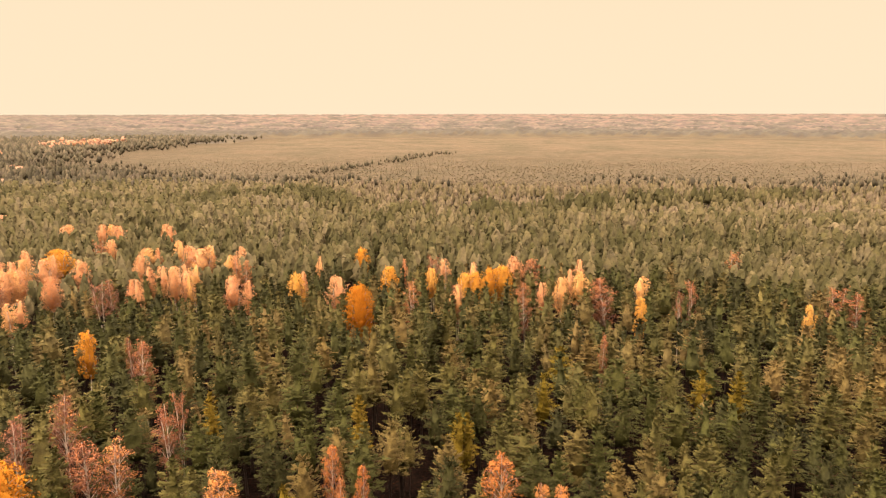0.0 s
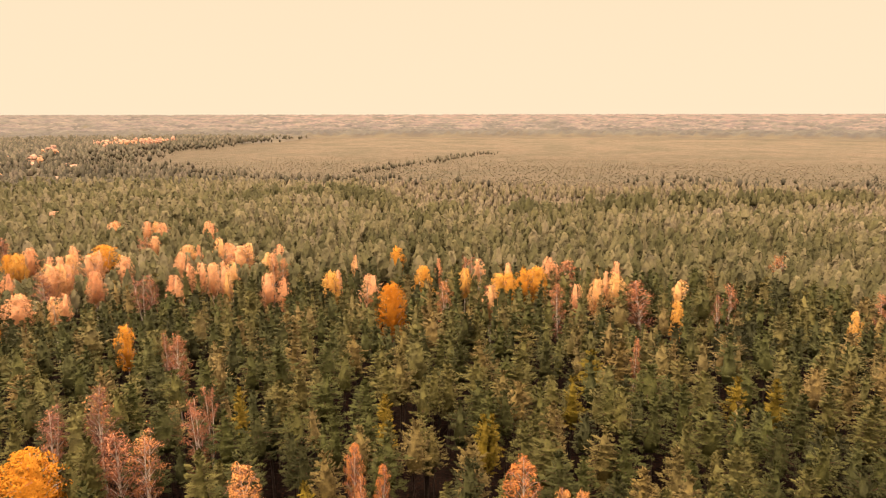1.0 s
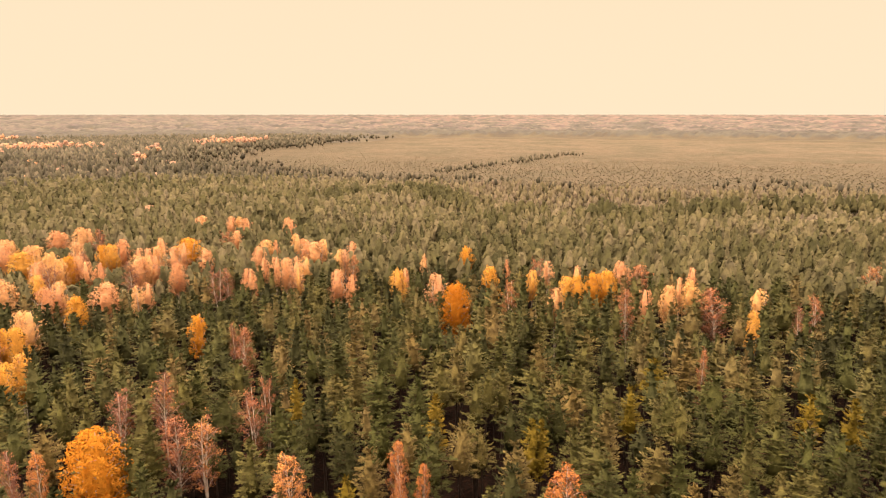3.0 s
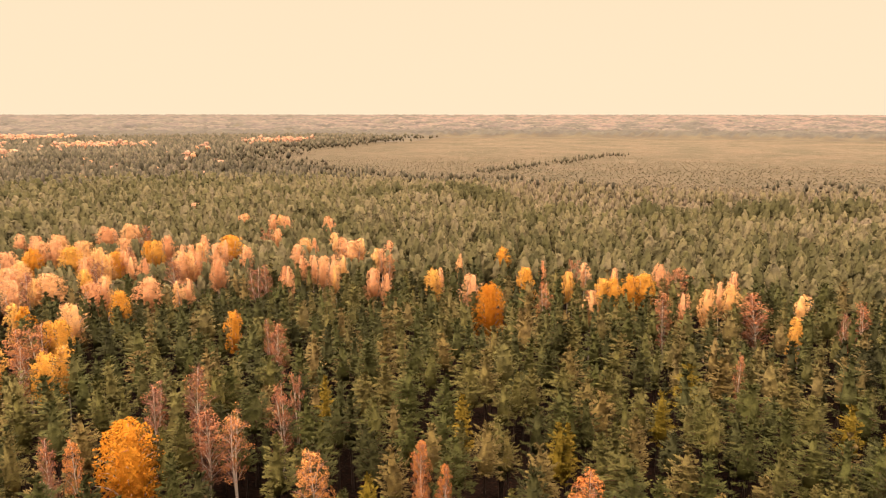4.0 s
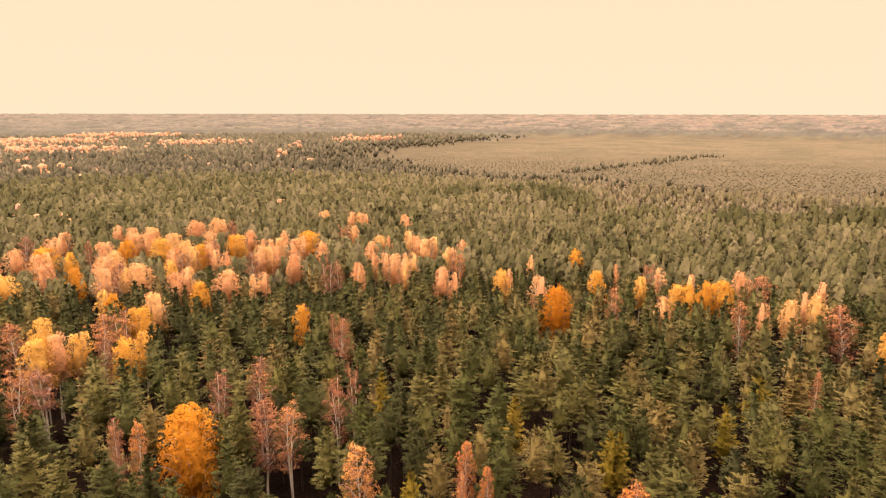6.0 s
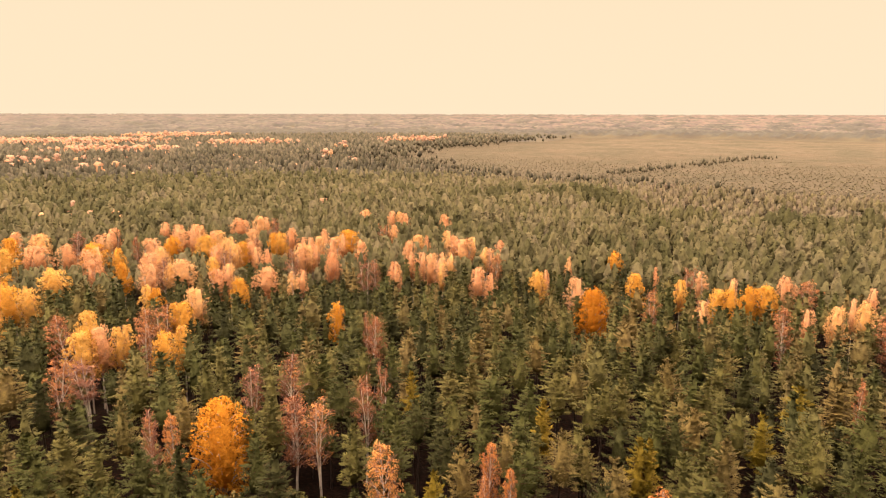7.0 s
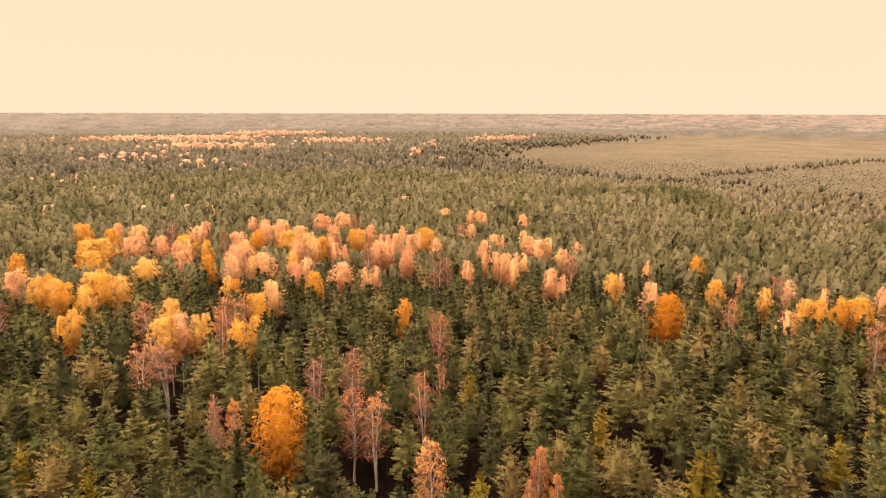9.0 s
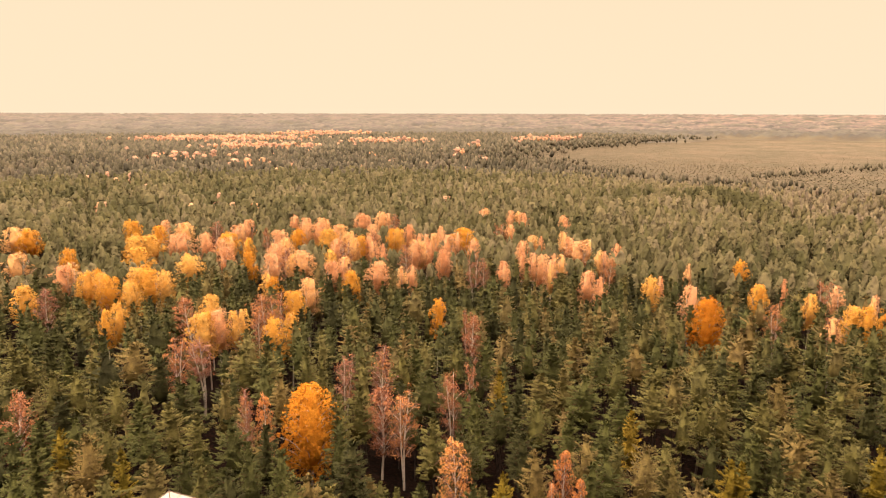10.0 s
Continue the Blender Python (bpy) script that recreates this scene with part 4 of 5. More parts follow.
def clear_of(x, y, spots, gap):
    """True where no listed tree stands within the gap."""
    keep = np.ones(len(x), dtype=bool)
    for s in spots:
        keep &= np.hypot(x - s[0], y - s[1]) > gap
    return keep


def forest(name, label, models, x, y, h, wide, tint, mats, rng, category="trees"):
    """Many trees, past counting, joined into one mesh."""
    vs, ts, sl, tn, nm, n = [], [], [], [], [], 0
    which = rng.randint(0, len(models), len(x))
    turn = rng.uniform(0, 6.283, len(x))
    z = land(x, y)
    for k, (v, t, s, nv) in enumerate(models):
        i = np.where(which == k)[0]
        if not len(i):
            continue
        c, sn = np.cos(turn[i])[:, None], np.sin(turn[i])[:, None]
        sc, w = (h[i] / 18.0)[:, None], wide[i][:, None]
        px = (c * v[:, 0] - sn * v[:, 1]) * sc * w + x[i][:, None]
        py = (sn * v[:, 0] + c * v[:, 1]) * sc * w + y[i][:, None]
        pz = v[:, 2] * sc + z[i][:, None]
        nm.append(np.stack([c * nv[:, 0] - sn * nv[:, 1], sn * nv[:, 0] + c * nv[:, 1], np.repeat(nv[None, :, 2], len(i), 0)], -1).reshape(-1, 3))
        vs.append(np.stack([px, py, pz], -1).reshape(-1, 3))
        ts.append((t[None] + (np.arange(len(i)) * len(v))[:, None, None]).reshape(-1, 3) + n)
        sl.append(np.tile(s, len(i)))
        tn.append(np.repeat(tint[i], len(v)))
        n += len(v) * len(i)
    ob = new(name, mesh_of(name, np.concatenate(vs), np.concatenate(ts), mats, np.concatenate(sl), np.concatenate(tn), shade=True, normals=np.concatenate(nm)))
    return tagged(ob, label, category, kind="stuff")


def flat_model(trunk, crown, normals=None):
    """Crown and stem of a model for a joined forest: corners, triangles, material slots and normals."""
    v, t = joined([crown, trunk])
    s = np.concatenate([np.zeros(len(crown[1])), np.ones(len(t) - len(crown[1]))]).astype(int)
    lo, hi = crown[0].min(0), crown[0].max(0)
    if normals is None:
        return v, t, s, leafy_normals(v, t, (0, 0, 0.7 * lo[2] + 0.3 * hi[2]), (2.6, 2.6, 0.9 * (hi[2] - lo[2])), 0.22, 0.5)
    return v, t, s, np.concatenate([normals, unit(trunk[0] * np.array([1, 1, 0]) + np.array([0, 0, 1e-4]))])


rng = np.random.RandomState(11)

# pines near the flight, one by one
PINE_LABELS = ["green Scots pine with a bare reddish lower trunk", "tall olive-green Scots pine in dense forest", "broad Scots pine with layered needle pads",
               "slender Scots pine with a pointed crown", "Scots pine with dead lower limbs in close forest", "full-crowned Scots pine among autumn birches"]
PINE_KINDS = [dict(radius=2.5, base=0.50, taper=0.75), dict(radius=2.3, base=0.46, taper=0.85), dict(radius=2.9, base=0.55, taper=0.6),
              dict(radius=2.1, base=0.47, taper=0.9), dict(radius=2.5, base=0.57, taper=0.7), dict(radius=2.7, base=0.45, taper=0.8)]
pine_models = [pine_tree(20 + i, PINE_LABELS[i], dead=(12, 10, 12, 10, 18, 8)[i], **k) for i, k in enumerate(PINE_KINDS)]



def thicker(spots, seed, share):
    """In the groves, further birches stand behind the ones in front."""
    r = np.random.RandomState(seed)
    more = []
    for x, y, h, w, free in spots:
        far = math.hypot(x - 10, y - 4)
        if far > 125 and x < -55 and r.uniform() < share:
            q, o = r.uniform(2.0, 6.5), r.uniform(-3.0, 3.0)
            more.append((x + (x - 10) / far * q - (y - 4) / far * o, y + (y - 4) / far * q + (x - 10) / far * o, h - r.uniform(-0.2, 1.4), r.uniform(3.4, 5.0), free * 0.6))
    return [(x, y, h, w * 1.18, free * 0.8) for x, y, h, w, free in spots] + more


GOLDEN, PEACH = thicker(GOLDEN, 1, 0.5), thicker(PEACH, 2, 0.85)
ALL_BIRCHES = WIDE_GOLDEN + GOLDEN + PEACH + NEAR_PEACH + RUST + BARE
EYE = (10.0, 4.0, 59.6)


def tallest(x, y):
    """How tall a pine may grow at each place without hiding the part of a birch that stands free."""
    most = np.full(len(x), 30.0)
    for bx, by, bh, bw, free in ALL_BIRCHES:
        far = math.hypot(EYE[0] - bx, EYE[1] - by)
        ex, ey = (EYE[0] - bx) / far, (EYE[1] - by) / far
        along, off = (x - bx) * ex + (y - by) * ey, np.abs((x - bx) * ey - (y - by) * ex)
        before = (along > -1.0) & (along < 30) & (off < bw * 0.42 + 1.2)
        most = np.where(before, np.minimum(most, bh - free + along * (EYE[2] - bh) / far), most)
    return most


def thinned(spots, gap):
    """Leaves out a tree that stands closer than the gap to one before it."""
    out = []
    for p in spots:
        if all(math.hypot(p[0] - q[0], p[1] - q[1]) > gap for q in out):
            out.append(p)
    return out


# pines near the flight, one by one, and lower ones between them
NEAR_PINES = thinned([p for p in PINES if all(math.hypot(p[0] - q[0], p[1] - q[1]) > 1.8 for q in ALL_BIRCHES + YELLOWING)], 2.6)
LISTED_PINES = NEAR_PINES + YELLOWING
px, py = scattered(4.9, 60, 200, rng)
keep = clear_of(px, py, ALL_BIRCHES, 2.2) & clear_of(px, py, LISTED_PINES, 4.0)
for gx0, gy0, gr in GLADES:
    keep &= np.hypot(px - gx0, py - gy0) > gr
ph = np.minimum(np.clip(rng.normal(15.6, 1.5, len(px)), 11, 18), tallest(px, py))
near_listed = ~clear_of(px, py, LISTED_PINES, 6.0)
ph = np.where(near_listed, np.minimum(ph, rng.uniform(11.5, 15.0, len(px))), ph)
keep &= ph > 7.5
px, py, ph = px[keep], py[keep], ph[keep]
order = np.argsort(np.hypot(px - 10, py - 3))
px, py, ph = px[order], py[order], ph[order]
n_near = 300 - len(LISTED_PINES)
spots = [(x, y, h, max(w * 1.22, 4.5)) for x, y, h, w in NEAR_PINES] + [(float(a), float(b), float(h), float(h * rng.uniform(0.27, 0.36))) for a, b, h in zip(px[:n_near], py[:n_near], ph[:n_near])]
plant(pine_models, spots, "pines near the flight")
yellow_models = [pine_tree(40, "pine with yellowing autumn needles among green ones", mat_yellow_pine, **PINE_KINDS[0]), pine_tree(41, "slender pine turning yellow", mat_yellow_pine, **PINE_KINDS[3])]
plant(yellow_models, [(x, y, h, max(w, 3.4)) for x, y, h, w in YELLOWING], "yellowing pines")

# the forest beyond, and unseen trees added under and behind the flight
mid_models = [flat_model(*pine_shape(60 + i, step=1.15, arms=5, flakes=22, flake=0.60, thin=0.22, wide=0.46, limbs=False, core=0.48, **PINE_KINDS[i % 6])) for i in range(10)]
mx, my, mh = px[n_near:], py[n_near:], ph[n_near:]
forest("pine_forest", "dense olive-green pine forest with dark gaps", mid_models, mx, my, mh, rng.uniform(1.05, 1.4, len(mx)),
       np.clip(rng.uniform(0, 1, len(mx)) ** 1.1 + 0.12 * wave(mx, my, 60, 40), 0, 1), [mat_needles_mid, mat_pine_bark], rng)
CONES = [dict(radius=2.4, base=0.56, round_top=0.38), dict(radius=2.2, base=0.50, round_top=0.48), dict(radius=2.7, base=0.60, round_top=0.32), dict(radius=2.2, base=0.54, round_top=0.45)]
# Out-of-view trees, added to keep side light off the near trunks and floor.
g = np.arange(-75, 95, 4.6)
ux, uy = [q.ravel() + rng.uniform(-2.2, 2.2, q.size) for q in np.meshgrid(g, g - 15)]
k = (np.hypot(ux - 10, uy - 3) < 95) & ~((np.hypot(ux - 10, uy - 3) >= 59) & seen_sector(ux, uy)) & (np.hypot(ux + 42.6, uy - 45.4) > 7)
ux, uy = ux[k], uy[k]
under = np.hypot(ux - 10, uy - 4) < 42
for name, label, models, k in (("forest_below", "unseen pine forest below the flight, added for its shade", mid_models, under), ("forest_behind", "unseen dark pine forest behind the flight, added for its shade", [flat_model(*far_pine_shape(70 + i, flakes=60, flake=0.7, taper=0.55)) for i in range(6)], ~under)):
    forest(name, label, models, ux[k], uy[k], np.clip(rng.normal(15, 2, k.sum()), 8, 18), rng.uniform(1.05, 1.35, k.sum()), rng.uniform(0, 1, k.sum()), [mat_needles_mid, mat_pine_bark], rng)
spray_models = [flat_model(*far_pine_shape(80 + i, rings=5, flakes=54, flake=0.68, radius=(2.3, 2.6, 2.1)[i % 3], taper=(0.5, 0.4, 0.62)[i % 3])) for i in range(12)]
far_models = [flat_model(*far_pine_shape(95 + i, rings=4, flakes=24, flake=0.85, radius=(2.4, 2.7, 2.2)[i % 3], taper=(0.45, 0.36, 0.55)[i % 3])) for i in range(12)]
(nx, ny), (rx, ry) = scattered(4.6, 200, 320, rng), scattered(5.2, 320, 560, rng)
fx, fy = np.concatenate([nx, rx]), np.concatenate([ny, ry])
b = bog(fx, fy)
keep = clear_of(fx, fy, ALL_BIRCHES, 2.2) & (rng.uniform(0, 1, len(fx)) > b * 1.1)
fx, fy, b = fx[keep], fy[keep], b[keep]
dark = belt(fx, fy)
low = smooth(300, 350, fy) * (1 - smooth(430, 470, fy)) * smooth(-120, -40, fx)      # younger growth before the bog
fh = np.clip(rng.normal(15.8, 1.4, len(fx)), 10, 18.5) * (1 - 0.9 * np.minimum(b, 0.7)) * (1 - 0.30 * low * (1 - dark)) * (1 + 0.10 * dark)
fh = np.maximum(np.minimum(fh, tallest(fx, fy)), 7.0)
# The tint climbs with distance to bring the painted haze in gradually.
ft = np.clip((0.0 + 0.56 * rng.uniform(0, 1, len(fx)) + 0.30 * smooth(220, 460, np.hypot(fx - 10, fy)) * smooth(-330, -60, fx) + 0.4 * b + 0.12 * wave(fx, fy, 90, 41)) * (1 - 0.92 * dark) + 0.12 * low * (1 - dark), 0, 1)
fw, close = rng.uniform(1.15, 1.5, len(fx)), np.hypot(fx - 10, fy - 3) < 320
fw[~close] *= 1.12
forest("pine_forest", "olive-green pine forest beyond the birches", spray_models, fx[close], fy[close], fh[close], fw[close], ft[close], [mat_needles_far_haze, mat_pine_bark], rng)
forest("far_pine_forest", "wide pine forest thinning towards the bog", far_models, fx[~close], fy[~close], fh[~close], fw[~close], ft[~close], [mat_needles_far_haze, mat_pine_bark], rng)


# tall forest further west, and stunted pines on the bog
tiny_models = [flat_model(*cone_shape(100 + i, 3, 5, **CONES[i % 4])) for i in range(10)]
wx, wy = scattered(6.4, 520, 900, rng)
b, dark = bog(wx, wy), belt(wx, wy)
k = rng.uniform(0, 1, len(wx)) > b * 1.5
wx, wy, dark, b = wx[k], wy[k], dark[k], b[k]
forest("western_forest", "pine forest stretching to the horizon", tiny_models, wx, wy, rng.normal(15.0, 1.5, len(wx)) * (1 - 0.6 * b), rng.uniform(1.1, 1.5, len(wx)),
       np.clip(rng.uniform(0, 1, len(wx)) * (1 - 0.9 * dark) + 0.2 * wave(wx, wy, 120, 42) * (1 - dark), 0, 1), [mat_needles_west_haze, mat_pine_bark], rng)
wx, wy = scattered(9.5, 900, 1700, rng)
b = bog(wx, wy)
k = rng.uniform(0, 1, len(wx)) > b * 1.5
wx, wy, b = wx[k], wy[k], b[k]
bush_models = [flat_model(*bush_shape(160 + i, 2.5, 0.22)) for i in range(8)]
forest("remote_forest", "pine forest far to the west, greyed by painted haze", bush_models, wx, wy, rng.normal(14.5, 1.6, len(wx)) * (1 - 0.5 * b), rng.uniform(1.5, 2.2, len(wx)),
       np.clip(rng.uniform(0, 1, len(wx)) + 0.3 * wave(wx, wy, 150, 44), 0, 1), [mat_needles_west_haze, mat_pine_bark], rng)
st0 = lambda x, y: smooth(0.1, 0.7, straw(x, y))
heath_models = [flat_model(*bush_shape(180 + i, 2.4, 0.12)) for i in range(8)]
for r0, r1, cell, size in ((350, 620, 4.8, 0.9), (620, 980, 6.4, 0.8), (980, 1400, 10.5, 0.8)):
    bx, by = scattered(cell, r0, r1, rng)
    b = bog(bx, by)
    k = rng.uniform(0, 1, len(bx)) < smooth(0.02, 0.2, b) * (1 - 0.25 * st0(bx, by)) * (1 - 0.9 * smooth(1050, 1400, np.hypot(bx, by)))
    bx, by, b = bx[k], by[k], b[k]
    st = straw(bx, by)
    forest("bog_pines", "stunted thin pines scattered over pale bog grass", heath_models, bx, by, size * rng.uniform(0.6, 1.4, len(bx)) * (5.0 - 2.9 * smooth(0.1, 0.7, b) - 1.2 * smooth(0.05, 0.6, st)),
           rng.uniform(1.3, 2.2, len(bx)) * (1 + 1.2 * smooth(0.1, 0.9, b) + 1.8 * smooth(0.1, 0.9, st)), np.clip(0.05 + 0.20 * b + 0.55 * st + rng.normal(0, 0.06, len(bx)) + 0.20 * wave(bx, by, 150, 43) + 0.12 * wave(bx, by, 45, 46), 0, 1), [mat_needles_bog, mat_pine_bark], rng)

# thickets of low brush across the bog
tx, ty = scattered(5.0, 560, 1100, rng)
k = rng.uniform(0, 1, len(tx)) < belt(tx, ty) ** 1.2 * smooth(0.1, 0.4, bog(tx, ty)) * 0.8
tx, ty = tx[k], ty[k]
forest("bog_thicket", "dark brown brush and low pines across the bog", heath_models, tx, ty, rng.uniform(3.0, 8.0, len(tx)),
       rng.uniform(1.2, 2.0, len(tx)), rng.uniform(0.3, 1.0, len(tx)), [mat_needles_west_haze, mat_pine_bark], rng)

# birches one by one
wide_models = [birch_tree(200, "broad golden birch in full leaf down to the lower stem", mat_orange, body=0.42, fill=0.9, clumps=760, clump=0.42, flakes=14, flake=0.25, radius=3.6, base=0.24, twigs=120, limbs=44)]
plant(wide_models, [q[:4] for q in WIDE_GOLDEN], "broad golden birches")


def plant_birches(name, spots, kinds, leaf_mat, group):
    """Birches of one colour: near ones with fine leaves, far ones slim or broad by their crowns' width."""
    for k, (test, models) in enumerate(kinds):
        chosen = [q[:4] for q in spots if test(math.hypot(q[0] - 10, q[1] - 4), q[3])]
        plant([birch_tree(name + 10 * k + i, l, leaf_mat, **kw) for i, (l, kw) in enumerate(models)], chosen, group)


SLIM, BROAD, NEAR = (lambda far, w: far >= 118 and w < 4.6), (lambda far, w: far >= 118 and w >= 4.6), (lambda far, w: far < 118)
plant_birches(300, GOLDEN, [
    (SLIM, [("yellow birch with a rounded leafy crown", dict(body=0.45, fill=0.9, clumps=110, clump=0.44, flakes=15, flake=0.30, radius=1.8, base=0.52, twigs=300)),
            ("bright orange-yellow birch above the pines", dict(body=0.45, fill=0.9, clumps=110, clump=0.44, flakes=15, flake=0.30, radius=1.7, base=0.48, twigs=300))]),
    (BROAD, [("broad yellow birch with a domed leafy crown", dict(body=0.45, fill=0.92, clumps=190, clump=0.58, flakes=13, flake=0.34, radius=2.8, base=0.50, twigs=300)),
             ("golden birch with a wide lobed crown", dict(body=0.45, fill=0.92, clumps=190, clump=0.58, flakes=13, flake=0.34, radius=2.7, base=0.46, twigs=160, stems=2))]),
    (NEAR, [("small golden birch with fine leaves between pines", dict(body=0.55, fill=0.85, clumps=260, clump=0.36, flakes=14, flake=0.22, radius=2.0, base=0.52, twigs=200))])], mat_gold, "golden birches")
plant_birches(350, PEACH, [
    (SLIM, [("peach-coloured birch with white upper limbs showing", dict(body=0.45, fill=0.85, clumps=96, clump=0.40, flakes=15, flake=0.27, radius=1.7, base=0.50, twigs=300)),
            ("pale orange birch with thinning leaves", dict(body=0.45, fill=0.75, clumps=76, clump=0.40, flakes=15, flake=0.27, radius=1.7, base=0.50, twigs=300)),
            ("slim peach birch with a small crown", dict(body=0.45, fill=0.85, clumps=84, clump=0.40, flakes=15, flake=0.27, radius=1.4, base=0.52, twigs=160, stems=2))]),
    (BROAD, [("broad peach-coloured birch with a domed crown", dict(body=0.45, fill=0.88, clumps=160, clump=0.54, flakes=12, flake=0.32, radius=2.6, base=0.50, twigs=200)),
             ("wide pale orange birch with several stems", dict(body=0.45, fill=0.8, clumps=140, clump=0.54, flakes=12, flake=0.32, radius=2.6, base=0.50, twigs=360, stems=2))])], mat_peach, "peach birches")
plant_birches(400, NEAR_PEACH, [(lambda far, w: True, [
    ("copper-orange birch with fine leaves and a white stem", dict(body=0, fill=0.6, clumps=210, clump=0.34, flakes=14, flake=0.20, radius=1.9, base=0.40, twigs=700)),
    ("orange birch with thinning leaves and white limbs", dict(body=0, fill=0.7, clumps=190, clump=0.34, flakes=14, flake=0.20, radius=1.7, base=0.46, twigs=900))])], mat_copper, "copper birches")
plant_birches(420, [(x, y, h, w * 1.35, free) for x, y, h, w, free in RUST], [(lambda far, w: True, [
    ("rust-brown birch with sparse leaves", dict(clumps=190, clump=0.45, flakes=13, flake=0.2, body=0, radius=1.8, base=0.22, twigs=900, limbs=34)),
    ("reddish birch with a pale stem and thin crown", dict(clumps=150, clump=0.42, flakes=12, flake=0.2, body=0, radius=1.6, base=0.34, twigs=900, stems=2))])], mat_rust, "rust-coloured birches")
plant_birches(440, [(x, y, h, w * 1.2, free) for x, y, h, w, free in BARE], [(lambda far, w: True, [
    ("nearly bare birch with purple-brown twigs", dict(clumps=70, clump=0.4, flakes=10, flake=0.2, body=0, radius=1.7, base=0.44, twigs=1500)),
    ("leafless birch with white stem and branches", dict(clumps=50, clump=0.35, flakes=10, flake=0.2, body=0, radius=1.5, base=0.48, twigs=1300, stems=2))])], mat_rust, "bare birches")

# autumn groves far off in the western forest: ends of each grove, its depth, how many trees
GROVES = [(-1132, 723, -978, 855, 40, 760), (-1185, 1063, -1091, 1146, 30, 360), (-808, 609, -732, 672, 22, 130), (-675, 435, -608, 450, 22, 34), (-515, 410, -500, 425, 10, 8),
          (-793, 869, -724, 927, 25, 110), (-633, 1151, -563, 1210, 25, 60), (-493, 1402, -430, 1456, 25, 50), (-620, 1100, -560, 1240, 30, 40), (-442, 1440, -400, 1680, 25, 70), (-470, 700, -420, 760, 25, 14)]
LONE = [(-456, 271), (-459, 257), (-470, 248), (-511, 321), (-504, 233), (-291, 223), (-270, 221), (-260, 229), (-391, 245), (-313, 177), (-286, 209), (-196, 303), (-640, 420), (-560, 470)]
ax, ay = [], []
for x0, y0, x1, y1, deep, count in GROVES:
    t = rng.uniform(0, 1, count)
    ax += list(x0 + (x1 - x0) * t + rng.normal(0, deep, count))
    ay += list(y0 + (y1 - y0) * t + rng.normal(0, deep, count))
ax += [q[0] for q in LONE] + list(rng.uniform(-900, -250, 60))
ay += [q[1] for q in LONE] + list(rng.uniform(220, 1000, 60))
ax, ay = np.array(ax), np.array(ay)
k = (bog(ax, ay) < 0.2) & ~((np.hypot(ax - 10, ay - 4) < 330) & (np.arange(len(ax)) >= len(ax) - 60))
ax, ay = ax[k], ay[k]


def round_model(seed, n, size):
    r = np.random.RandomState(seed)
    d = unit(r.normal(size=(n, 3))) * r.uniform(0.6, 1, (n, 1))
    at = d * np.array([1.5, 1.5, 4.8]) + np.array([0, 0, 10.0])
    crown = joined([puffs(r, at[:4], size * r.uniform(0.9, 1.3, 4), 1.7), domes(r, at, d + np.array([0, 0, 0.5]), 1.3, 5, 1.15, flat=1.1, reach=-0.3)])
    return flat_model(tube([(0, 0, 0), (0, 0, 12)], [0.08, 0.03], 3), crown)


forest("autumn_groves", "orange and rose birch groves far off among pines", [round_model(i, 8, 1.3) for i in range(5)], ax, ay, rng.normal(19.5, 2, len(ax)), np.where(np.hypot(ax, ay) < 650, 0.6, 1.0) * rng.uniform(1.6, 2.4, len(ax)),
       rng.uniform(0, 1, len(ax)), [mat_autumn_far, mat_birch_bark], rng)

# woods far away, towards the horizon
hx, hy, ht = polar_sheet(1480.0, 4900.0, 110, 520, 84, -44)
d = np.hypot(hx, hy)
hr = np.random.RandomState(5)
patch = wave(hx, hy, 420, 21) + 0.7 * wave(hx, hy, 150, 22)
open_land = smooth(0.35, 0.6, patch) * smooth(2000, 2300, d)
wood = (1 - open_land) * (1 - bog(hx, hy)) * (1 - smooth(-30, 0, hx + 430) * (1 - smooth(1800, 1860, d)))
hz = land(hx, hy) + 0.15 + wood * smooth(1480, 1680, d) * (3 + 13 * hr.uniform(0, 1, len(hx)) ** 0.6)
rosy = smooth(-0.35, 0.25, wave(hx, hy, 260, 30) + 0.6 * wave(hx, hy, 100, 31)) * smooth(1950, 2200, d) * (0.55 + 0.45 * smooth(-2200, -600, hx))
# Rose patches are woods; the rise with distance is haze put into the tint.
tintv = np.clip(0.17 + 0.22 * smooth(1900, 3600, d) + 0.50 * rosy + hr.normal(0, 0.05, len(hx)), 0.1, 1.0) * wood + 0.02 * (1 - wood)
# Grey-mauve hues with the horizon haze painted in.
mat_far_haze = foliage("distant_woods", [(0.0, (0.090, 0.075, 0.057)), (0.06, (0.090, 0.075, 0.057)), (0.16, (0.076, 0.071, 0.066)), (0.4, (0.096, 0.087, 0.082)), (0.66, (0.120, 0.100, 0.095)), (0.92, (0.158, 0.117, 0.110)), (1.0, (0.165, 0.122, 0.112))],
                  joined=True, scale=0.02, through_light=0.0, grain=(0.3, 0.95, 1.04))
used = ((wood > 0.02) | (d > 1760))[ht].any(1)
ht = ht[used]
distant = new("distant_woods", mesh_of("distant_woods", np.stack([hx, hy, hz], 1), ht, [mat_far_haze], tint=tintv, shade=True))
tagged(distant, "distant woods, russet and green paled by painted haze, along the horizon", "woods", kind="stuff")


# ---- the lookout tower whose pale roof shows above the trees ----
def timber(a, c, r):
    return tube([a, c], [r, r], 6)


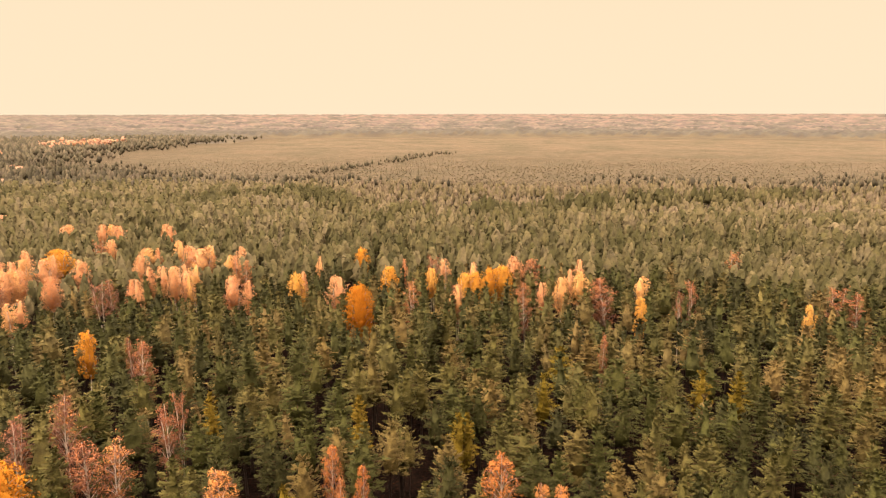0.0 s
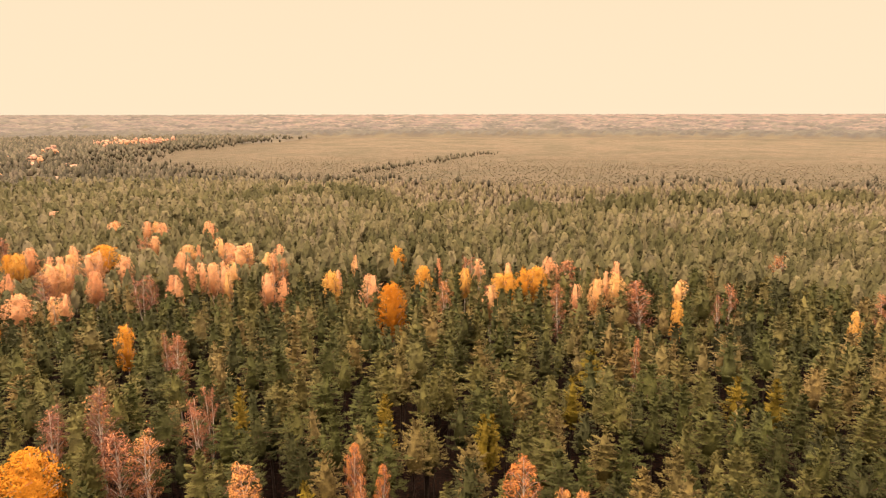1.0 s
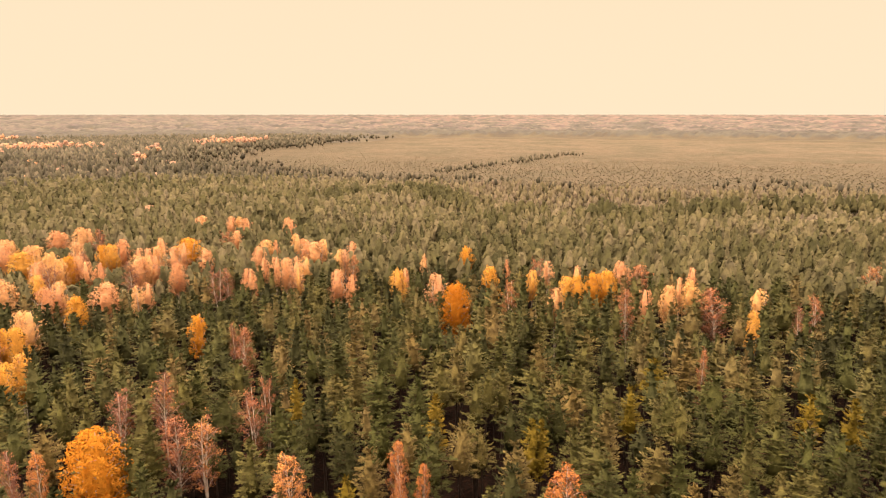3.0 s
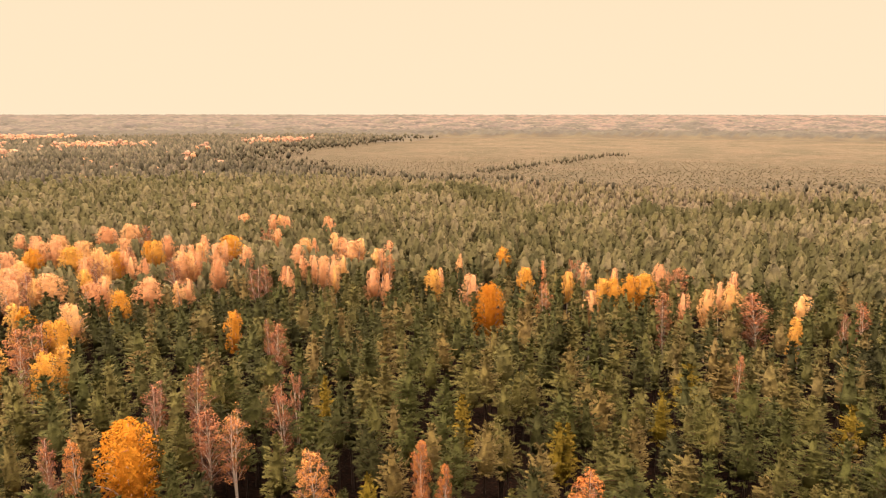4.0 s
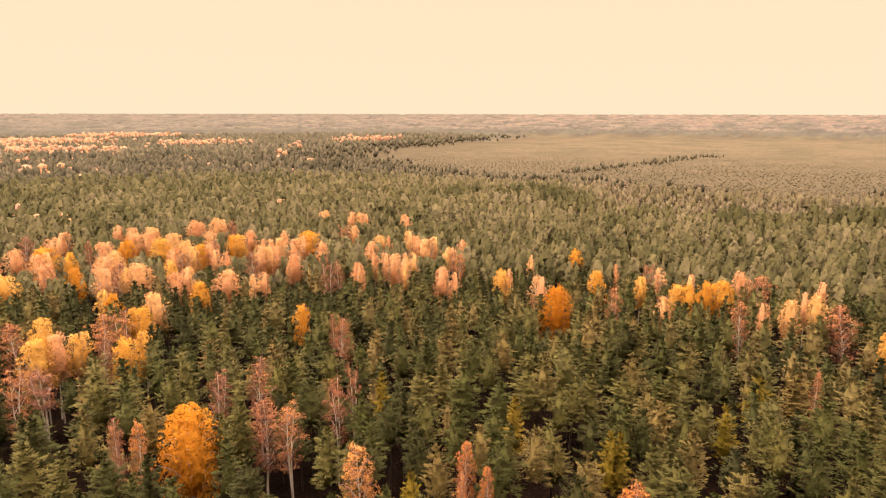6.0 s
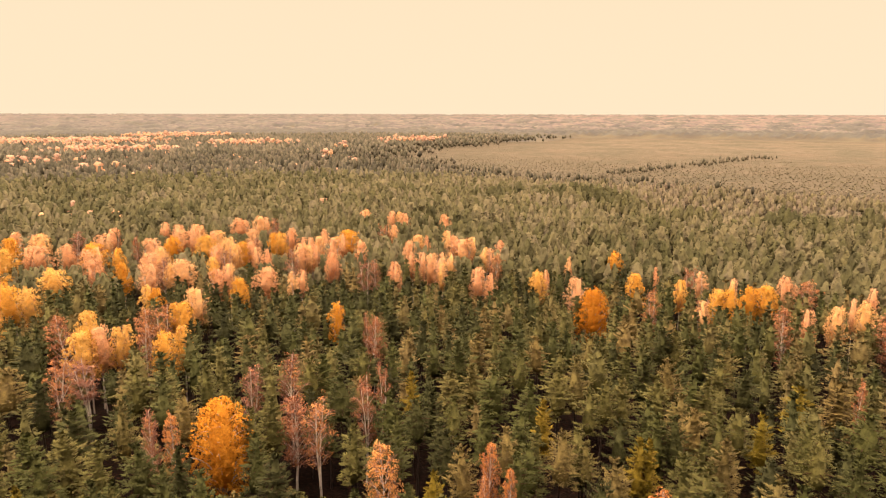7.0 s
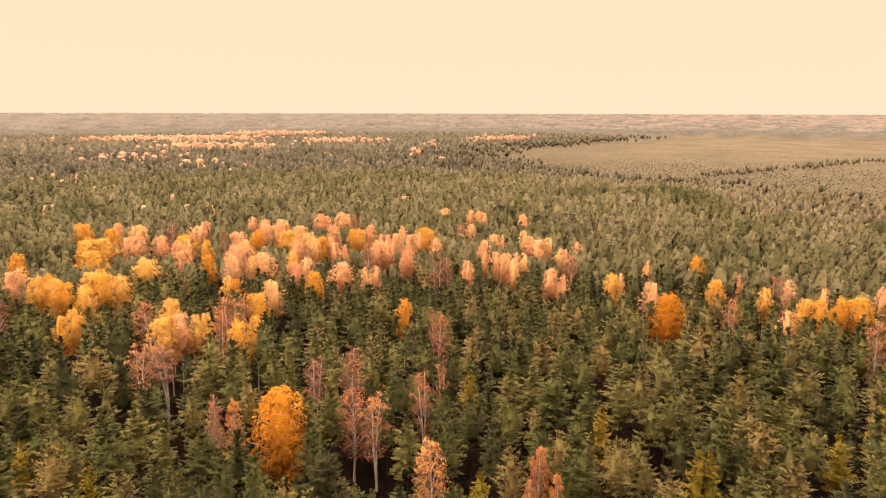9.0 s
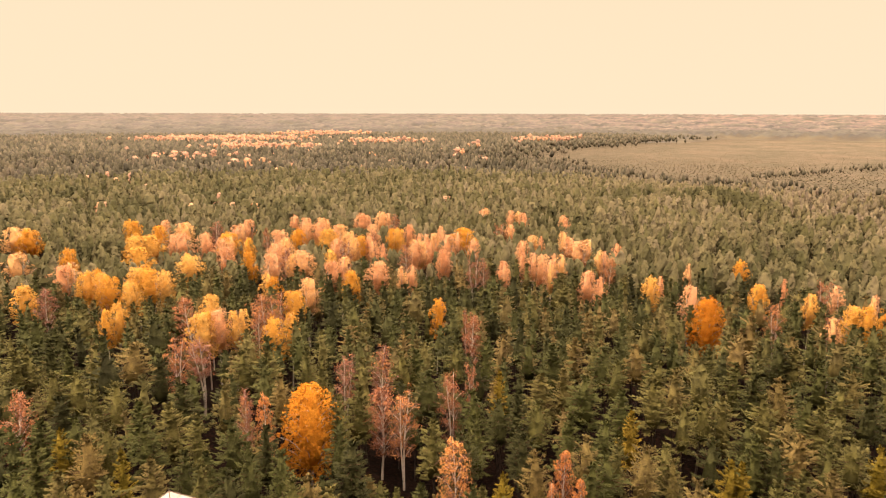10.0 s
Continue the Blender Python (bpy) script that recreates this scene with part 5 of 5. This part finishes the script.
def boxed(sx, sy, sz, at=(0, 0, 0), bevel=0.02):
    bm = bmesh.new()
    bmesh.ops.create_cube(bm, size=1.0, matrix=Matrix.Translation(at) @ Matrix.Diagonal((sx, sy, sz, 1)))
    bmesh.ops.bevel(bm, geom=bm.edges[:], offset=bevel, segments=1, affect="EDGES")
    bmesh.ops.triangulate(bm, faces=bm.faces[:])
    v, t = np.array([q.co[:] for q in bm.verts]), np.array([[q.index for q in f.verts] for f in bm.faces])
    bm.free()
    return v, t


mat_timber = bark("weathered_timber", (0.150, 0.112, 0.083), (0.180, 0.135, 0.098), 8.0)
mat_roof = bark("pale_sheet_roof", (0.44, 0.415, 0.37), (0.50, 0.47, 0.42), 30.0, scale=3.0)
tower = tagged(new("lookout_tower"), "timber lookout tower with a pale pyramid roof above the pines", "tower")
for sx, sy in itertools.product((-1, 1), (-1, 1)):
    part("leg", timber((sx * 2.0, sy * 2.0, -0.3), (sx * 1.35, sy * 1.35, 18.3), 0.13), [mat_timber], tower)
for k in range(4):
    z0, z1 = 1.0 + k * 3.6, 4.2 + k * 3.6
    r0, r1 = 2.0 - 0.65 * z0 / 18.6, 2.0 - 0.65 * z1 / 18.6
    for (ax0, ay0), (ax1, ay1) in (((-1, -1), (1, -1)), ((1, -1), (1, 1)), ((1, 1), (-1, 1)), ((-1, 1), (-1, -1))):
        part("brace", timber((ax0 * r0, ay0 * r0, z0), (ax1 * r1, ay1 * r1, z1), 0.06), [mat_timber], tower)
part("deck", boxed(3.6, 3.6, 0.14, (0, 0, 16.2)), [mat_timber], tower)
for sx, sy, w, d_ in ((0, -1, 3.5, 0.08), (0, 1, 3.5, 0.08), (-1, 0, 0.08, 3.5), (1, 0, 0.08, 3.5)):
    part("railing", boxed(w, d_, 0.9, (sx * 1.72, sy * 1.72, 16.75)), [mat_timber], tower)
apex, eave, half = 19.75, 17.85, 2.3
roof_v = np.array([(-half, -half, eave), (half, -half, eave), (half, half, eave), (-half, half, eave), (0, 0, apex), (-half, -half, eave - 0.1), (half, -half, eave - 0.1), (half, half, eave - 0.1), (-half, half, eave - 0.1)])
roof_t = np.array([(0, 1, 4), (1, 2, 4), (2, 3, 4), (3, 0, 4), (5, 6, 1), (5, 1, 0), (6, 7, 2), (6, 2, 1), (7, 8, 3), (7, 3, 2), (8, 5, 0), (8, 0, 3), (5, 7, 6), (5, 8, 7)])
roof = part("roof", (roof_v, roof_t), [mat_roof], tower, "pale sheet-metal pyramid roof")
roof.data.polygons.foreach_set("use_smooth", np.zeros(len(roof_t), dtype=bool))
for sx, sy in itertools.product((-1, 1), (-1, 1)):
    part("ridge_cap", timber((sx * half, sy * half, eave + 0.02), (0, 0, apex + 0.02), 0.05), [mat_timber], roof)
part("finial", tube([(0, 0, apex), (0, 0, apex + 0.35)], [0.05, 0.02], 6), [mat_timber], roof)
tower.matrix_basis = standing(-42.6, 45.4, 18.0) @ pose(0, 0, 0, 0, 0, 18)
